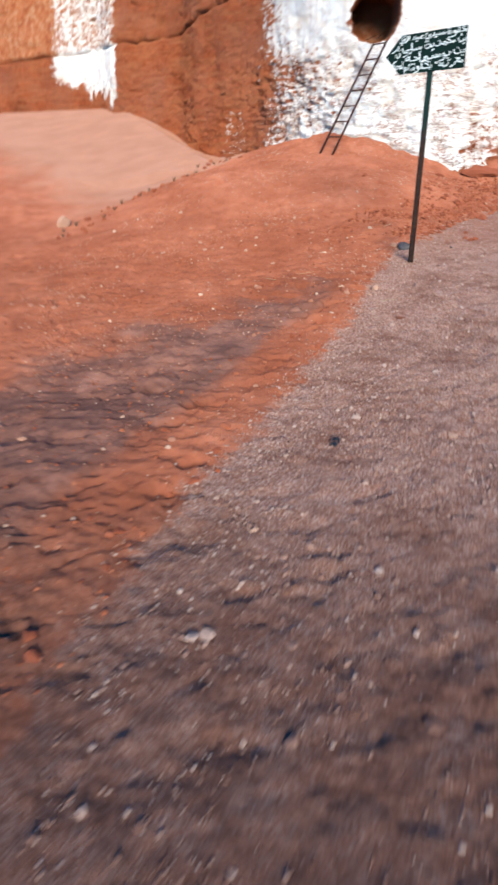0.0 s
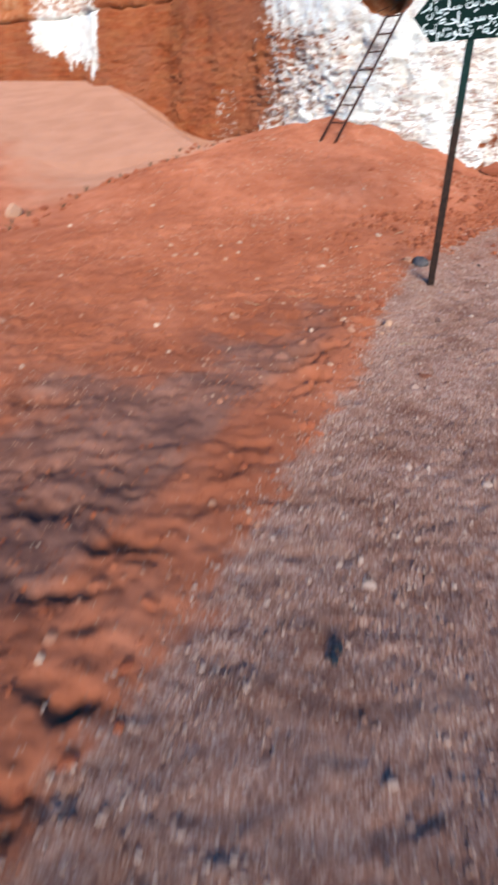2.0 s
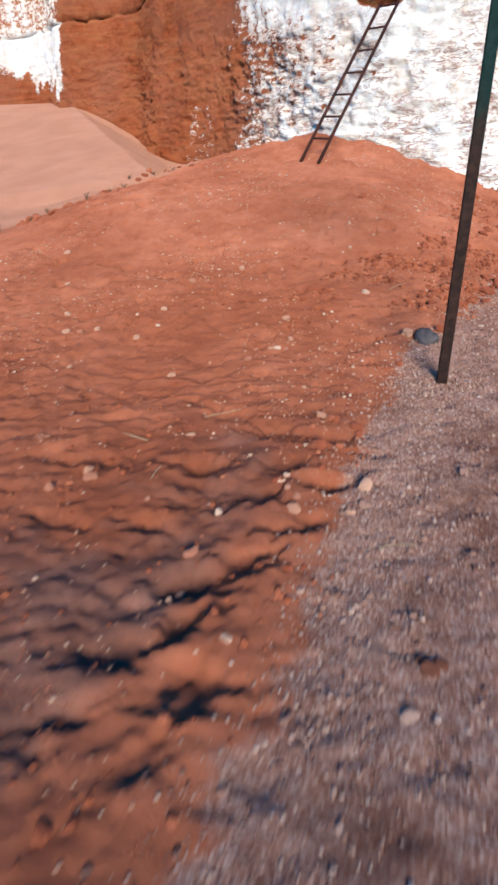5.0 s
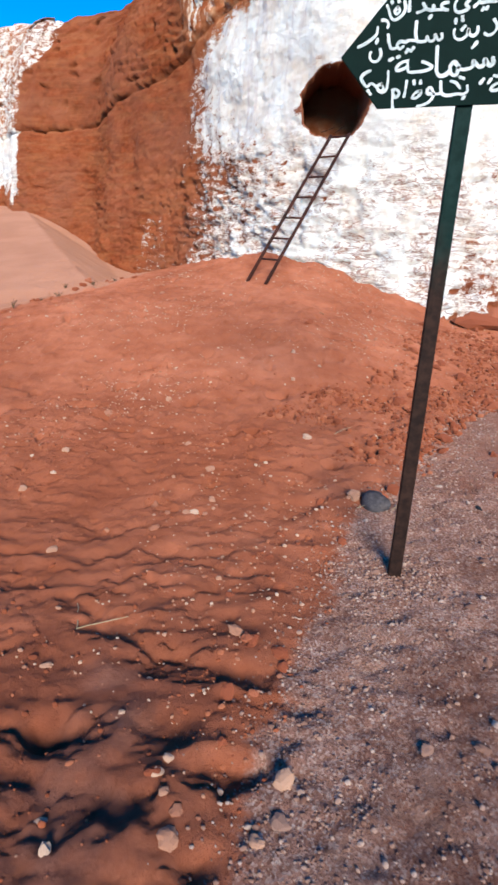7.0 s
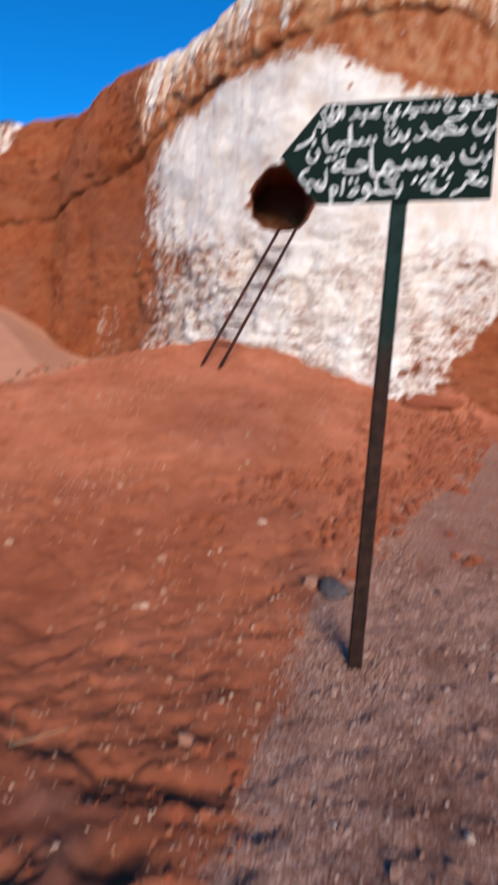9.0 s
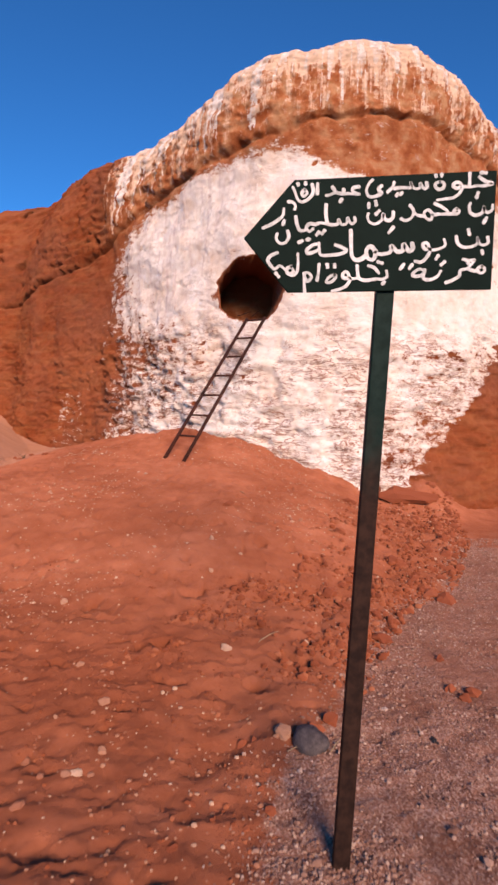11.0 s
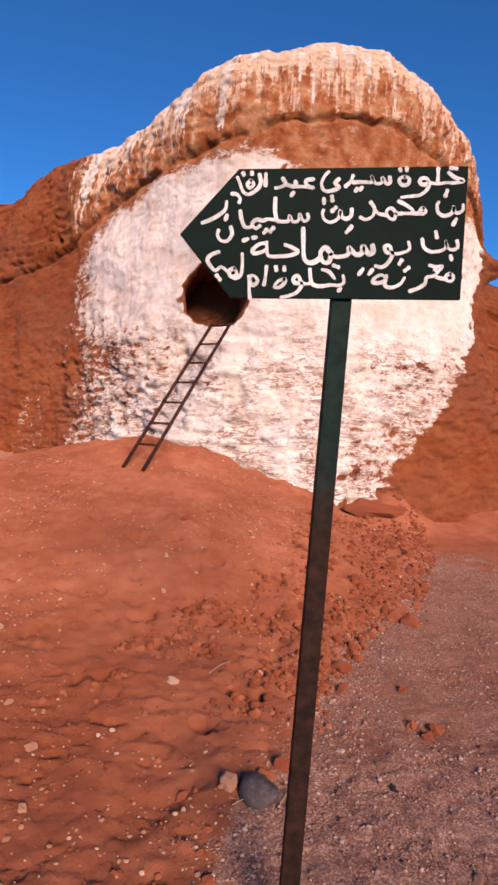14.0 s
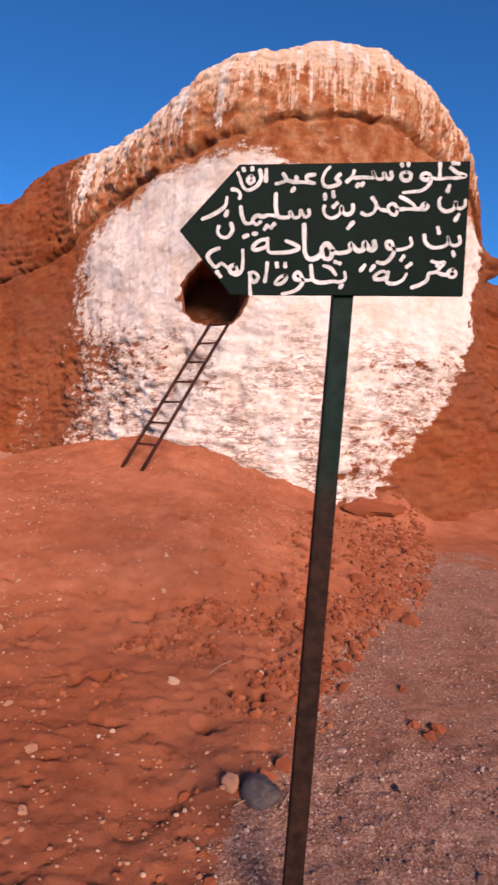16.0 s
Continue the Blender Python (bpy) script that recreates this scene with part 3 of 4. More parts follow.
    # knob of rock at the outer end of the brow
    dn = dn + (0.34 + 0.28 * ledge) * np.exp(-((X0 - 5.98) / 0.30) ** 2 - ((Z - 4.12) / 0.33) ** 2)
    # small holes where the paint and the skin of the rock have come off
    holes = smooth(0.29, 0.38, pnoise(XX * 6, YY * 6, Z * 9 + 5) - 0.08 * smooth(2.6, 1.8, X0) + 0.10 * smooth(2.2, 4.4, X0) * low) * smooth(-0.05, 0.2, pnoise(X0 * 0.9, Z * 0.9, 33.0)) * face
    dn = dn - 0.05 * holes
    XX, YY = XX + nx * dn, YY + ny * dn
    Z = Z + 0.10 * dome * fbm(X0 * 2.5, Z * 1.0, 3.0, 3) + 0.12 * smooth(1.6, 2.0, T) * fbm(X0 * 1.2, 1.5, 0.0, 4)
    # the hermit's hole: a round mouth that opens into a small chamber
    cx, cz, cr = CAVE
    dx, dz = XX - cx, Z - cz
    ang = np.arctan2(dz, dx)
    R = cr * (1 + 0.16 * pnoise(np.cos(ang) * 1.6, np.sin(ang) * 1.6, 5.0) + 0.09 * pnoise(np.cos(ang) * 5, np.sin(ang) * 5, 2.0))
    r = np.hypot(dx, dz) + 10 * (back > 0.1)
    inn = smooth(0.0, 0.05, R - r)
    deep = smooth(0.02, 0.16, R - r)
    YY = YY + 1.6 * inn
    XX, Z = XX + dx * 0.75 * deep, Z + dz * 0.45 * deep
    # whitewash: the main face, runs down from the crest, and a second daub on the wing
    wob = 0.16 * fbm(X0 * 2.0, Z * 2.0, 7.0, 3)
    xr = np.interp(Z, [0.2, 0.6, 1.2, 2.6, 3.9, 5.0], [3.30, 3.5, 4.0, 5.10, 5.65, 5.7])
    main = smooth(-1.95, -0.55, X0 + 2 * wob) ** 0.8 * smooth(0.12, -0.12, X0 - xr + wob)
    tops = np.interp(X0, [-2, -0.6, 0.3, 1.4, 2.1, 2.8, 3.6, 4.5, 5.4], [3.9, 4.5, 4.8, 4.95, 4.75, 4.4, 4.3, 4.5, 4.7])
    main = main * smooth(0.25, -0.35, Z - tops + wob) * face
    worn = 0.11 * smooth(1.5, 0.7, Z) * smooth(2.5, 3.3, X0) + 0.17 * low * smooth(1.2, -1.0, X0) + 0.15 * low * smooth(2.2, 3.4, X0) + 0.04 * low + 0.13 * np.exp(-((Z - 2.1 - 0.5 * lump) / 0.6) ** 2) * smooth(-1.3, -0.6, X0) * smooth(1.1, 0.5, X0)
    main = main * (1 - 0.45 * smooth(0.32, 0.0, r - R) * smooth(-0.05, 0.3, fbm(X0 * 3, Z * 3, 21.0, 2)))
    main = main * (0.86 - worn - 0.15 * smooth(0.2, -1.3, X0))
    # runs of limewash poured over the crest, each of its own length and strength
    streak = fbm(X0 * 5.5 + 0.35 * pnoise(X0 * 3, Z * 1.5, 1.0), 2.0, 3.0, 4, 0.75)
    length = 0.55 + 0.75 * fbm(X0 * 1.7, 9.0, 3.0, 3)
    down = np.clip(2.0 - T, -0.2, 1.1)
    crest = smooth(-0.02, 0.14, streak + 0.62 * (length - down)) * smooth(0.99, 1.06, T) * smooth(2.8, 2.2, T)
    crest = (0.60 + 0.14 * smooth(1.2, 0.2, X0)) * crest * smooth(-2.0, -1.0, X0) * smooth(6.0, 5.4, X0)
    crest = np.maximum(crest, 0.50 * smooth(1.66, 1.9, T + 0.10 * streak) * smooth(2.7, 2.2, T) * smooth(-1.2, -0.4, X0) * smooth(5.8, 5.2, X0))
    spots = 0.30 * smooth(4.3, 4.8, Z) * face * smooth(0.6, 1.4, X0) * smooth(4.6, 3.9, X0)
    wing = smooth(-5.72, -6.0, X0 + 0.6 * wob - 0.9 * smooth(3.9, 5.2, Z)) * smooth(1.65, 2.25, Z + 0.9 * fbm(X0 * 5, 0.0, 0.0, 3) + 0.25 * (X0 + 7)) * smooth(-9.2, -8.2, X0)
    wing = wing * (0.54 + 0.31 * face)
    drips = 0.37 * smooth(-2.6, -2.2, X0) * smooth(-1.4, -1.8, X0) * smooth(2.0, 1.2, Z) * face
    paint = np.clip(np.maximum.reduce([main, crest, spots, wing, drips]) * (1 - smooth(-0.03, 0.0, R - r)) * (1 - 0.85 * holes), 0, 1)
    ochre = np.clip(np.maximum(smooth(-1.8, -0.8, X0), 0.6 * smooth(-5.6, -6.4, X0)) * smooth(6.0, 5.2, X0) * (dome * 0.9 + face * smooth(3.6, 4.4, Z) * 0.7), 0, 1)
    # sunlit lower inside of the cave, its light put into the colour as ochre
    ochre = np.maximum(ochre, inn * smooth(cz + 0.1, cz - 0.35, Z))
    return grid_mesh("painted_rock", np.stack([XX, YY, Z], -1), {"paint": paint, "ochre": ochre, "cream": np.clip(dome * smooth(-1.9, -0.9, X0) * smooth(6.2, 5.6, X0) * (0.35 + 0.65 * smooth(1.05, 1.75, T)), 0, 1), "crazed": low * face, "rained": smooth(1.9, 2.6, Z) * smooth(1.4, 0.4, X0) * face, "flake": np.where(T > 1, 0.9, 1.0)}, ROCK)


rock = tagged(new("rock_outcrop", build_rock()), "red sandstone outcrop with a whitewashed face and a round cave mouth", "rock", kind="structure")

# ---------------------------------------------------------------- the sign
def build_sign():
    root = new("signpost")
    root.location = (1.083, 7.64, -0.19)
    tagged(root, "dark green arrow sign with hand-painted white Arabic writing", "sign")
    bm = bmesh.new()
    box(bm, 0.058, 0.030, 2.20, pose(0.029, 0.022, 0.93, 0, 1.65, 0), 0.004)
    post = part("post", bm, POSTM, root, "dark painted steel post")
    # the board: an arrow that points away from its square end
    out = [(-0.398, 2.052), (-0.248, 2.235), (0.389, 2.298), (0.392, 1.930), (-0.256, 1.892)]
    bm = bmesh.new()
    f = bm.faces.new([bm.verts.new((x, -0.008, z)) for x, z in out])
    g = bmesh.ops.extrude_face_region(bm, geom=[f])
    bmesh.ops.translate(bm, verts=[v for v in g["geom"] if isinstance(v, bmesh.types.BMVert)], vec=(0, 0.012, 0))
    bmesh.ops.recalc_face_normals(bm, faces=bm.faces)
    bmesh.ops.bevel(bm, geom=list(bm.edges), offset=0.0015, segments=1, affect="EDGES")
    board = part("board", bm, BOARD, root, "dark green painted metal arrow board")
    return root, board


sign, board = build_sign()


# ---------------------------------------------------------------- brush lettering, word by word
def on_board(u, v):
    """A place on the board's face from the lettering's own grid (u across, v down)."""
    return (-0.398 + (u - 294 + (v - 414) * 0.067) * 0.001565, 2.298 - (v - 292) * 0.001546 - (805 - u) * 0.000118)


def brush(bm, pts, width, rng):
    """One brush stroke: a soft-edged ribbon of paint through the points, with round ends."""
    P = np.array([on_board(*p) for p in pts])
    if len(P) > 2:
        Q = np.vstack([2 * P[0] - P[1], P, 2 * P[-1] - P[-2]])
        line = []
        for k in range(1, len(Q) - 2):
            for t in np.linspace(0, 1, 7)[:-1]:
                line.append(0.5 * (2 * Q[k] + (Q[k + 1] - Q[k - 1]) * t + (2 * Q[k - 1] - 5 * Q[k] + 4 * Q[k + 1] - Q[k + 2]) * t ** 2
                                   + (3 * Q[k] - Q[k - 1] - 3 * Q[k + 1] + Q[k + 2]) * t ** 3))
        line = np.array(line + [P[-1]])
    else:
        line = P[0] + (P[1] - P[0]) * np.linspace(0, 1, 5)[:, None]
    d = np.gradient(line, axis=0)
    d /= np.linalg.norm(d, axis=1)[:, None] + 1e-9
    n = np.stack([-d[:, 1], d[:, 0]], 1)
    s = np.linspace(0, 1, len(line))
    w = width * (1 + 0.16 * np.sin(s * 5 + rng.uniform(0, 6)) + rng.uniform(-0.07, 0.07, len(line)))
    ring = [line[k] + n[k] * w[k] for k in range(len(line))]
    for a in np.linspace(0.3, math.pi - 0.3, 5):                      # far end
        ring.append(line[-1] + (n[-1] * math.cos(a) + d[-1] * math.sin(a) * 0.8) * w[-1])
    ring += [line[k] - n[k] * w[k] for k in range(len(line) - 1, -1, -1)]
    for a in np.linspace(0.3, math.pi - 0.3, 5):
        ring.append(line[0] + (-n[0] * math.cos(a) - d[0] * math.sin(a) * 0.8) * w[0])
    m, e = len(line), 5
    y0 = -0.0094 - rng.uniform(0, 0.0005)
    vs = [bm.verts.new((q[0], y0, q[1])) for q in ring]
    left, right = vs[:m], vs[m + e:2 * m + e][::-1]
    for k in range(m - 1):
        bm.faces.new((left[k], left[k + 1], right[k + 1], right[k]))
    bm.faces.new([left[-1]] + vs[m:m + e] + [right[-1]])
    bm.faces.new([right[0]] + vs[2 * m + e:] + [left[0]])
    g = bmesh.ops.extrude_edge_only(bm, edges=[x for x in bm.edges if x.is_boundary and x.verts[0] in vs])
    bmesh.ops.translate(bm, verts=[v for v in g["geom"] if isinstance(v, bmesh.types.BMVert)], vec=(0, -0.0083 - y0, 0))


def lettering(*strokes, width=0.0048):
    rng = np.random.RandomState(int(strokes[0][0][0]))
    bm = bmesh.new()
    for st in strokes:
        dab = len(st) == 2
        brush(bm, st, width * (1.12 if dab else 1.0), rng)
    bmesh.ops.recalc_face_normals(bm, faces=bm.faces)
    part("lettering", bm, LETTER, board, "white brush-painted Arabic word")


# first line
lettering([(772, 296), (783, 297)], [(768, 304), (780, 313), (795, 318), (778, 322), (762, 322), (748, 324), (733, 322)], [(749, 297), (748, 321)],
          [(733, 322), (728, 315), (719, 315), (715, 321), (723, 326), (733, 322), (728, 335), (715, 344), (700, 346), (682, 348)],
          [(688, 312), (680, 315), (679, 322), (686, 327), (695, 324), (696, 315), (688, 312)], [(680, 299), (681, 302)], [(692, 297), (692, 302)])
lettering([(661, 313), (662, 322), (655, 324), (648, 314), (647, 323), (636, 324), (628, 311), (630, 322), (612, 322), (596, 323)],
          [(596, 311), (592, 321), (582, 330)], [(603, 333), (600, 338)], [(612, 331), (608, 336)],
          [(571, 317), (564, 324), (570, 332), (556, 338), (544, 337), (540, 325), (546, 312), (553, 305)])
lettering([(526, 318), (514, 320), (513, 327), (526, 333)], [(524, 333), (505, 331), (490, 331), (479, 328)], [(496, 330), (494, 322)],
          [(472, 317), (477, 327), (468, 332), (459, 334)], [(491, 341), (486, 347)])
lettering([(443, 310), (442, 330)], [(432, 311), (434, 324), (428, 336), (413, 345), (403, 340), (398, 326), (394, 316)],
          [(417, 321), (411, 328), (415, 334), (422, 328), (417, 321)], [(404, 309), (405, 312)], [(419, 307), (419, 311)],
          [(384, 344), (392, 345), (398, 352), (396, 359)], [(375, 357), (372, 371), (360, 381), (345, 389), (332, 394)])
# second line
lettering([(795, 360), (794, 370), (785, 375), (778, 371), (778, 363), (774, 375), (760, 380), (749, 374), (747, 362), (750, 356)],
          [(783, 385), (776, 396)], [(766, 335), (762, 345)])
lettering([(722, 366), (716, 371), (720, 377), (727, 372), (722, 366)], [(716, 376), (700, 376), (684, 376)], [(677, 355), (690, 361), (703, 371), (698, 376)],
          [(684, 376), (674, 376), (664, 367), (655, 373), (660, 384), (669, 386), (672, 377)], [(655, 379), (642, 377), (636, 372)],
          [(627, 357), (634, 368), (630, 381), (618, 387), (608, 383)])
lettering([(593, 369), (592, 380), (584, 386), (575, 382), (573, 372), (569, 385), (556, 392), (545, 388), (541, 378), (543, 371)],
          [(593, 399), (583, 410)], [(565, 366), (558, 373)], [(558, 347), (559, 355)], [(544, 351), (544, 360)])
lettering([(515, 378), (516, 386), (508, 390), (501, 378), (499, 389), (489, 391), (483, 381), (481, 390), (468, 391), (461, 388), (458, 370), (459, 351)],
          [(461, 389), (446, 387), (436, 390)], [(436, 390), (426, 388), (418, 395), (424, 403), (432, 398)], [(418, 400), (406, 401), (400, 388), (398, 373)],
          [(443, 405), (438, 411)], [(455, 402), (449, 408)], [(375, 380), (372, 389)],
          [(360, 406), (358, 415), (364, 424), (375, 424), (383, 413), (381, 401)])
# third line
lettering([(784, 424), (785, 435), (776, 440), (767, 436), (763, 424), (763, 436), (752, 442), (735, 443), (723, 435), (720, 421)],
          [(745, 408), (747, 418)], [(772, 450), (774, 458)])
lettering([(695, 426), (697, 438), (684, 445), (667, 446), (661, 433), (652, 434), (655, 444), (666, 446), (660, 460), (648, 470), (635, 468)], [(683, 458), (678, 465)])
lettering([(630, 432), (631, 443), (622, 446), (613, 434), (611, 445), (600, 448), (588, 436), (586, 448), (570, 452), (560, 451)],
          [(556, 446), (546, 436), (537, 445), (541, 460), (552, 461), (556, 448)], [(538, 452), (528, 460), (516, 462), (508, 453), (507, 430), (507, 403)], width=0.0066)
lettering([(475, 431), (488, 436), (497, 443), (485, 449), (465, 451), (446, 450), (443, 438), (443, 426)],
          [(443, 428), (430, 430), (418, 440), (421, 446), (435, 443), (443, 438)], [(402, 424), (410, 421)], [(418, 419), (425, 418)])
# fourth line
lettering([(772, 482), (764, 486), (765, 494), (774, 495), (778, 488), (772, 482)], [(765, 492), (752, 490), (741, 486)],
          [(733, 467), (745, 470), (757, 469), (750, 478), (741, 486), (728, 489), (725, 500), (712, 508), (697, 513)], [(744, 474), (748, 479)])
lettering([(688, 489), (680, 500), (665, 506), (652, 502), (655, 485)], [(655, 489), (645, 484), (633, 490), (631, 497), (642, 498), (654, 494)], [(696, 471), (688, 477)])
lettering([(613, 473), (605, 483)], [(630, 474), (623, 483)])
lettering([(577, 485), (578, 497), (568, 502), (556, 501), (540, 503), (528, 502), (520, 495), (518, 473)], [(540, 474), (552, 478), (562, 490)],
          [(573, 507), (568, 512)], [(560, 467), (569, 470)], [(520, 498), (505, 498), (497, 485), (489, 489), (491, 497), (503, 499), (496, 512), (482, 519), (466, 522)],
          [(473, 490), (462, 494), (455, 504), (465, 504), (474, 496), (473, 490)], [(458, 469), (459, 475)], [(473, 469), (473, 475)])
lettering([(442, 468), (440, 485), (437, 500)], [(410, 486), (419, 484), (426, 493), (418, 501), (412, 494)], [(412, 488), (411, 508), (412, 523)])
lettering([(400, 446), (400, 465), (397, 482), (388, 488), (380, 485)], [(386, 471), (377, 476), (380, 486), (390, 481), (386, 471)],
          [(377, 480), (364, 469), (353, 475), (344, 466), (340, 456), (347, 448), (360, 443)], [(355, 483), (361, 491)])

# ---------------------------------------------------------------- the ladder
def build_ladder():
    foot_l, foot_r = Vector((0.02, 13.42, 0)), Vector((0.26, 13.29, 0))
    foot_l.z, foot_r.z = on_ground(*foot_l.xy) - 0.03, on_ground(*foot_r.xy) - 0.03
    top_l, top_r = Vector((1.02, 14.28, 2.42)), Vector((1.25, 14.22, 2.44))
    root = new("ladder")
    tagged(root, "narrow rusty iron ladder leaning up to the cave mouth", "ladder")
    for a, b in ((foot_l, top_l), (foot_r, top_r)):
        bm = bmesh.new()
        rod(bm, a, b, 0.021, n=10)
        part("rail", bm, IRON, root, smooth_faces=True)
    for i in range(7):
        k = 0.17 + i * 0.136
        bm = bmesh.new()
        rod(bm, foot_l.lerp(top_l, k), foot_r.lerp(top_r, k), 0.013, n=8)
        part("rung", bm, IRON, root, smooth_faces=True)
    return root


build_ladder()


# ---------------------------------------------------------------- stones
def stone_verts(rng, sub=1, squash=0.7, jag=0.28, even=False):
    bm = bmesh.new()
    bmesh.ops.create_icosphere(bm, subdivisions=sub, radius=1)
    o = rng.uniform(0, 50, 3)
    ax = (1.08, 0.98, 1.0) if even else rng.uniform(0.7, 1.25, 3)
    jag = jag * 0.5 if even else jag
    for v in bm.verts:
        q = v.co * 1.1
        v.co *= 1 + jag * 2 * noise.noise((q.x + o[0], q.y + o[1], q.z + o[2])) + jag * 0.4 * rng.uniform(-1, 1)
        v.co = Vector((v.co.x * ax[0], v.co.y * ax[1], v.co.z * squash * ax[2]))
    return bm


def loose_stones(name, pts, mat, label, category, rng):
    """Countless small stones in one mesh: pts are x, y, radius."""
    shapes = []
    for _ in range(12):
        bm = stone_verts(rng, 1, 0.7, 0.25)
        bm.verts.ensure_lookup_table()
        shapes.append((np.array([v.co[:] for v in bm.verts]), np.array([[v.index for v in f.verts] for f in bm.faces])))
        bm.free()
    P = np.array(pts)
    Zs = ground_height(P[:, 0], P[:, 1])
    V, F, base = [], [], 0
    for (x, y, r), z in zip(P, Zs):
        v, f = shapes[rng.randint(12)]
        a = rng.uniform(0, 6.28)
        c, s = math.cos(a), math.sin(a)
        q = np.stack([v[:, 0] * c - v[:, 1] * s, v[:, 0] * s + v[:, 1] * c, v[:, 2]], 1) * r
        V.append(q + (x, y, z + 0.25 * r))
        F.append(f + base)
        base += len(v)
    V, F = np.concatenate(V), np.concatenate(F)
    me = bpy.data.meshes.new(name)
    me.vertices.add(len(V))
    me.vertices.foreach_set("co", V.reshape(-1))
    me.loops.add(F.size)
    me.loops.foreach_set("vertex_index", F.reshape(-1).astype(np.int32))
    me.polygons.add(len(F))
    me.polygons.foreach_set("loop_start", np.arange(0, F.size, 3, dtype=np.int32))
    me.update(calc_edges=True)
    me.materials.append(mat)
    return tagged(new(name, me), label, category, kind="stuff")


def single_stone(name, x, y, r, mat, label, category, seed, squash=0.7, sink=0.2, sub=2, even=False):
    rng = np.random.RandomState(seed)
    ob = new(name, finish(name, stone_verts(rng, sub, squash, 0.28, even), mat, sub > 2))
    ob.scale = (r, r, r)
    ob.location = (x, y, on_ground(x, y) + r * squash * (1 - 2 * sink) * 0.5)
    ob.rotation_euler = (0, 0, rng.uniform(0, 6))
    return tagged(ob, label, category)


single_stone("stone", 1.09, 8.41, 0.075, SLATE, "rounded dark grey stone beside the sign post", "stone", 4, 0.9, sub=3, even=True)
single_stone("stone", 0.97, 8.45, 0.040, PALE, "small pale stone beside a dark grey stone", "stone", 5)
single_stone("stone", 0.593, 6.44, 0.042, PALE, "pale limestone lump at the edge of the track", "stone", 6, 0.8)
for k, (sx, sy, sr) in enumerate([(-0.185, 3.785, 0.022), (-0.39, 3.91, 0.026), (-0.255, 2.27, 0.022), (-1.25, 6.55, 0.028), (-1.12, 6.62, 0.018),
                                  (0.18, 8.28, 0.032), (0.10, 8.15, 0.026), (-0.33, 9.82, 0.03), (-0.06, 8.99, 0.026), (0.30, 6.22, 0.034), (0.26, 6.47, 0.021),
                                  (0.27, 6.33, 0.017), (0.52, 6.25, 0.022), (-0.04, 6.26, 0.02), (0.01, 6.16, 0.024), (-0.23, 6.84, 0.02), (-0.07, 7.94, 0.03),
                                  (-0.80, 8.79, 0.028), (-0.04, 8.13, 0.018), (0.16, 8.14, 0.018), (-0.32, 7.96, 0.02), (-0.07, 8.51, 0.018)]):
    single_stone("stone", sx, sy, 0.8 * sr, PALE, "small pale limestone on the red earth", "stone", 20 + k)
single_stone("stone", -4.08, 10.5, 0.11, PALE, "pale boulder at the edge of the sand", "stone", 50, 0.8)

for k, (sx, sy, sr) in enumerate([(0.72, 5.45, 0.026), (0.755, 5.47, 0.020), (0.70, 5.49, 0.015)]):
    single_stone("clod", sx, sy, sr, MUD, "flat brown clod of dried mud on the gravel", "clod", 80 + k, 0.4, 0.4)
single_stone("rock_slab", 3.25, 14.1, 0.34, CLOD, "flat slab of red rock at the foot of the outcrop", "rock", 71, 0.30, 0.45, 2)

rng = np.random.RandomState(11)

# one set of shapes for the stones that can be told apart
SHAPES = [finish("stone", stone_verts(rng, 2, 0.75, 0.24), PALE) for _ in range(8)]
CLODS = [finish("clod", stone_verts(rng, 2, 0.8, 0.34), CLOD) for _ in range(8)]


def scatter(name, shapes, spots, label, category, group):
    P = np.array(spots)
    for (x, y, r), z in zip(P, ground_height(P[:, 0], P[:, 1])):
        ob = new(name, shapes[rng.randint(len(shapes))])
        ob.location, ob.scale = (x, y, z + 0.14 * r), (r, r, r * rng.uniform(0.7, 1.1))
        ob.rotation_euler = (rng.uniform(-0.4, 0.4), rng.uniform(-0.4, 0.4), rng.uniform(0, 6.28))
        tagged(ob, label, category, group)


spots = []
while len(spots) < 110:
    x, y = rng.uniform(-3.2, 3.2), rng.uniform(1.2, 13.2)
    d = float(border(y)) - x
    if d > 0.1 or rng.rand() < 0.04:
        spots.append((x, y, rng.choice([0.008, 0.011, 0.014, 0.020]) * rng.uniform(0.8, 1.2) * (1.0 + 0.05 * y)))
scatter("stone", SHAPES, spots, "small pale stone lying on red earth", "stone", "scattered pale stones")
spots = []
while len(spots) < 200:
    y = rng.uniform(8.9, 14.6)
    d = abs(rng.normal(0, 0.55)) - 0.12
    if d < 1.7:
        spots.append((float(border(y)) - d, y, rng.choice([0.02, 0.03, 0.04, 0.055, 0.075], p=[0.3, 0.3, 0.22, 0.13, 0.05]) * rng.uniform(0.8, 1.2) * min(1.0, 0.4 + 0.2 * (y - 8.5))))
spots += [(2.52, 10.61, 0.07), (1.76, 9.69, 0.06), (1.87, 11.72, 0.05), (3.04, 12.04, 0.07), (3.14, 13.42, 0.06), (0.77, 11.61, 0.05), (0.45, 7.07, 0.032), (0.40, 6.77, 0.032)]
spots += [(2.0, 8.90, 0.035), (2.07, 8.98, 0.04), (1.96, 9.0, 0.03), (2.05, 9.42, 0.03), (1.22, 8.62, 0.05), (1.14, 8.55, 0.04)]
scatter("clod", CLODS, spots, "crumbling clod of red earth", "clod", "clods along the mound")
spots = []
while len(spots) < 50:
    y = rng.uniform(1.3, 8.5)
    spots.append((float(border(y)) - abs(rng.normal(0, 0.22)), y, rng.uniform(0.010, 0.03)))
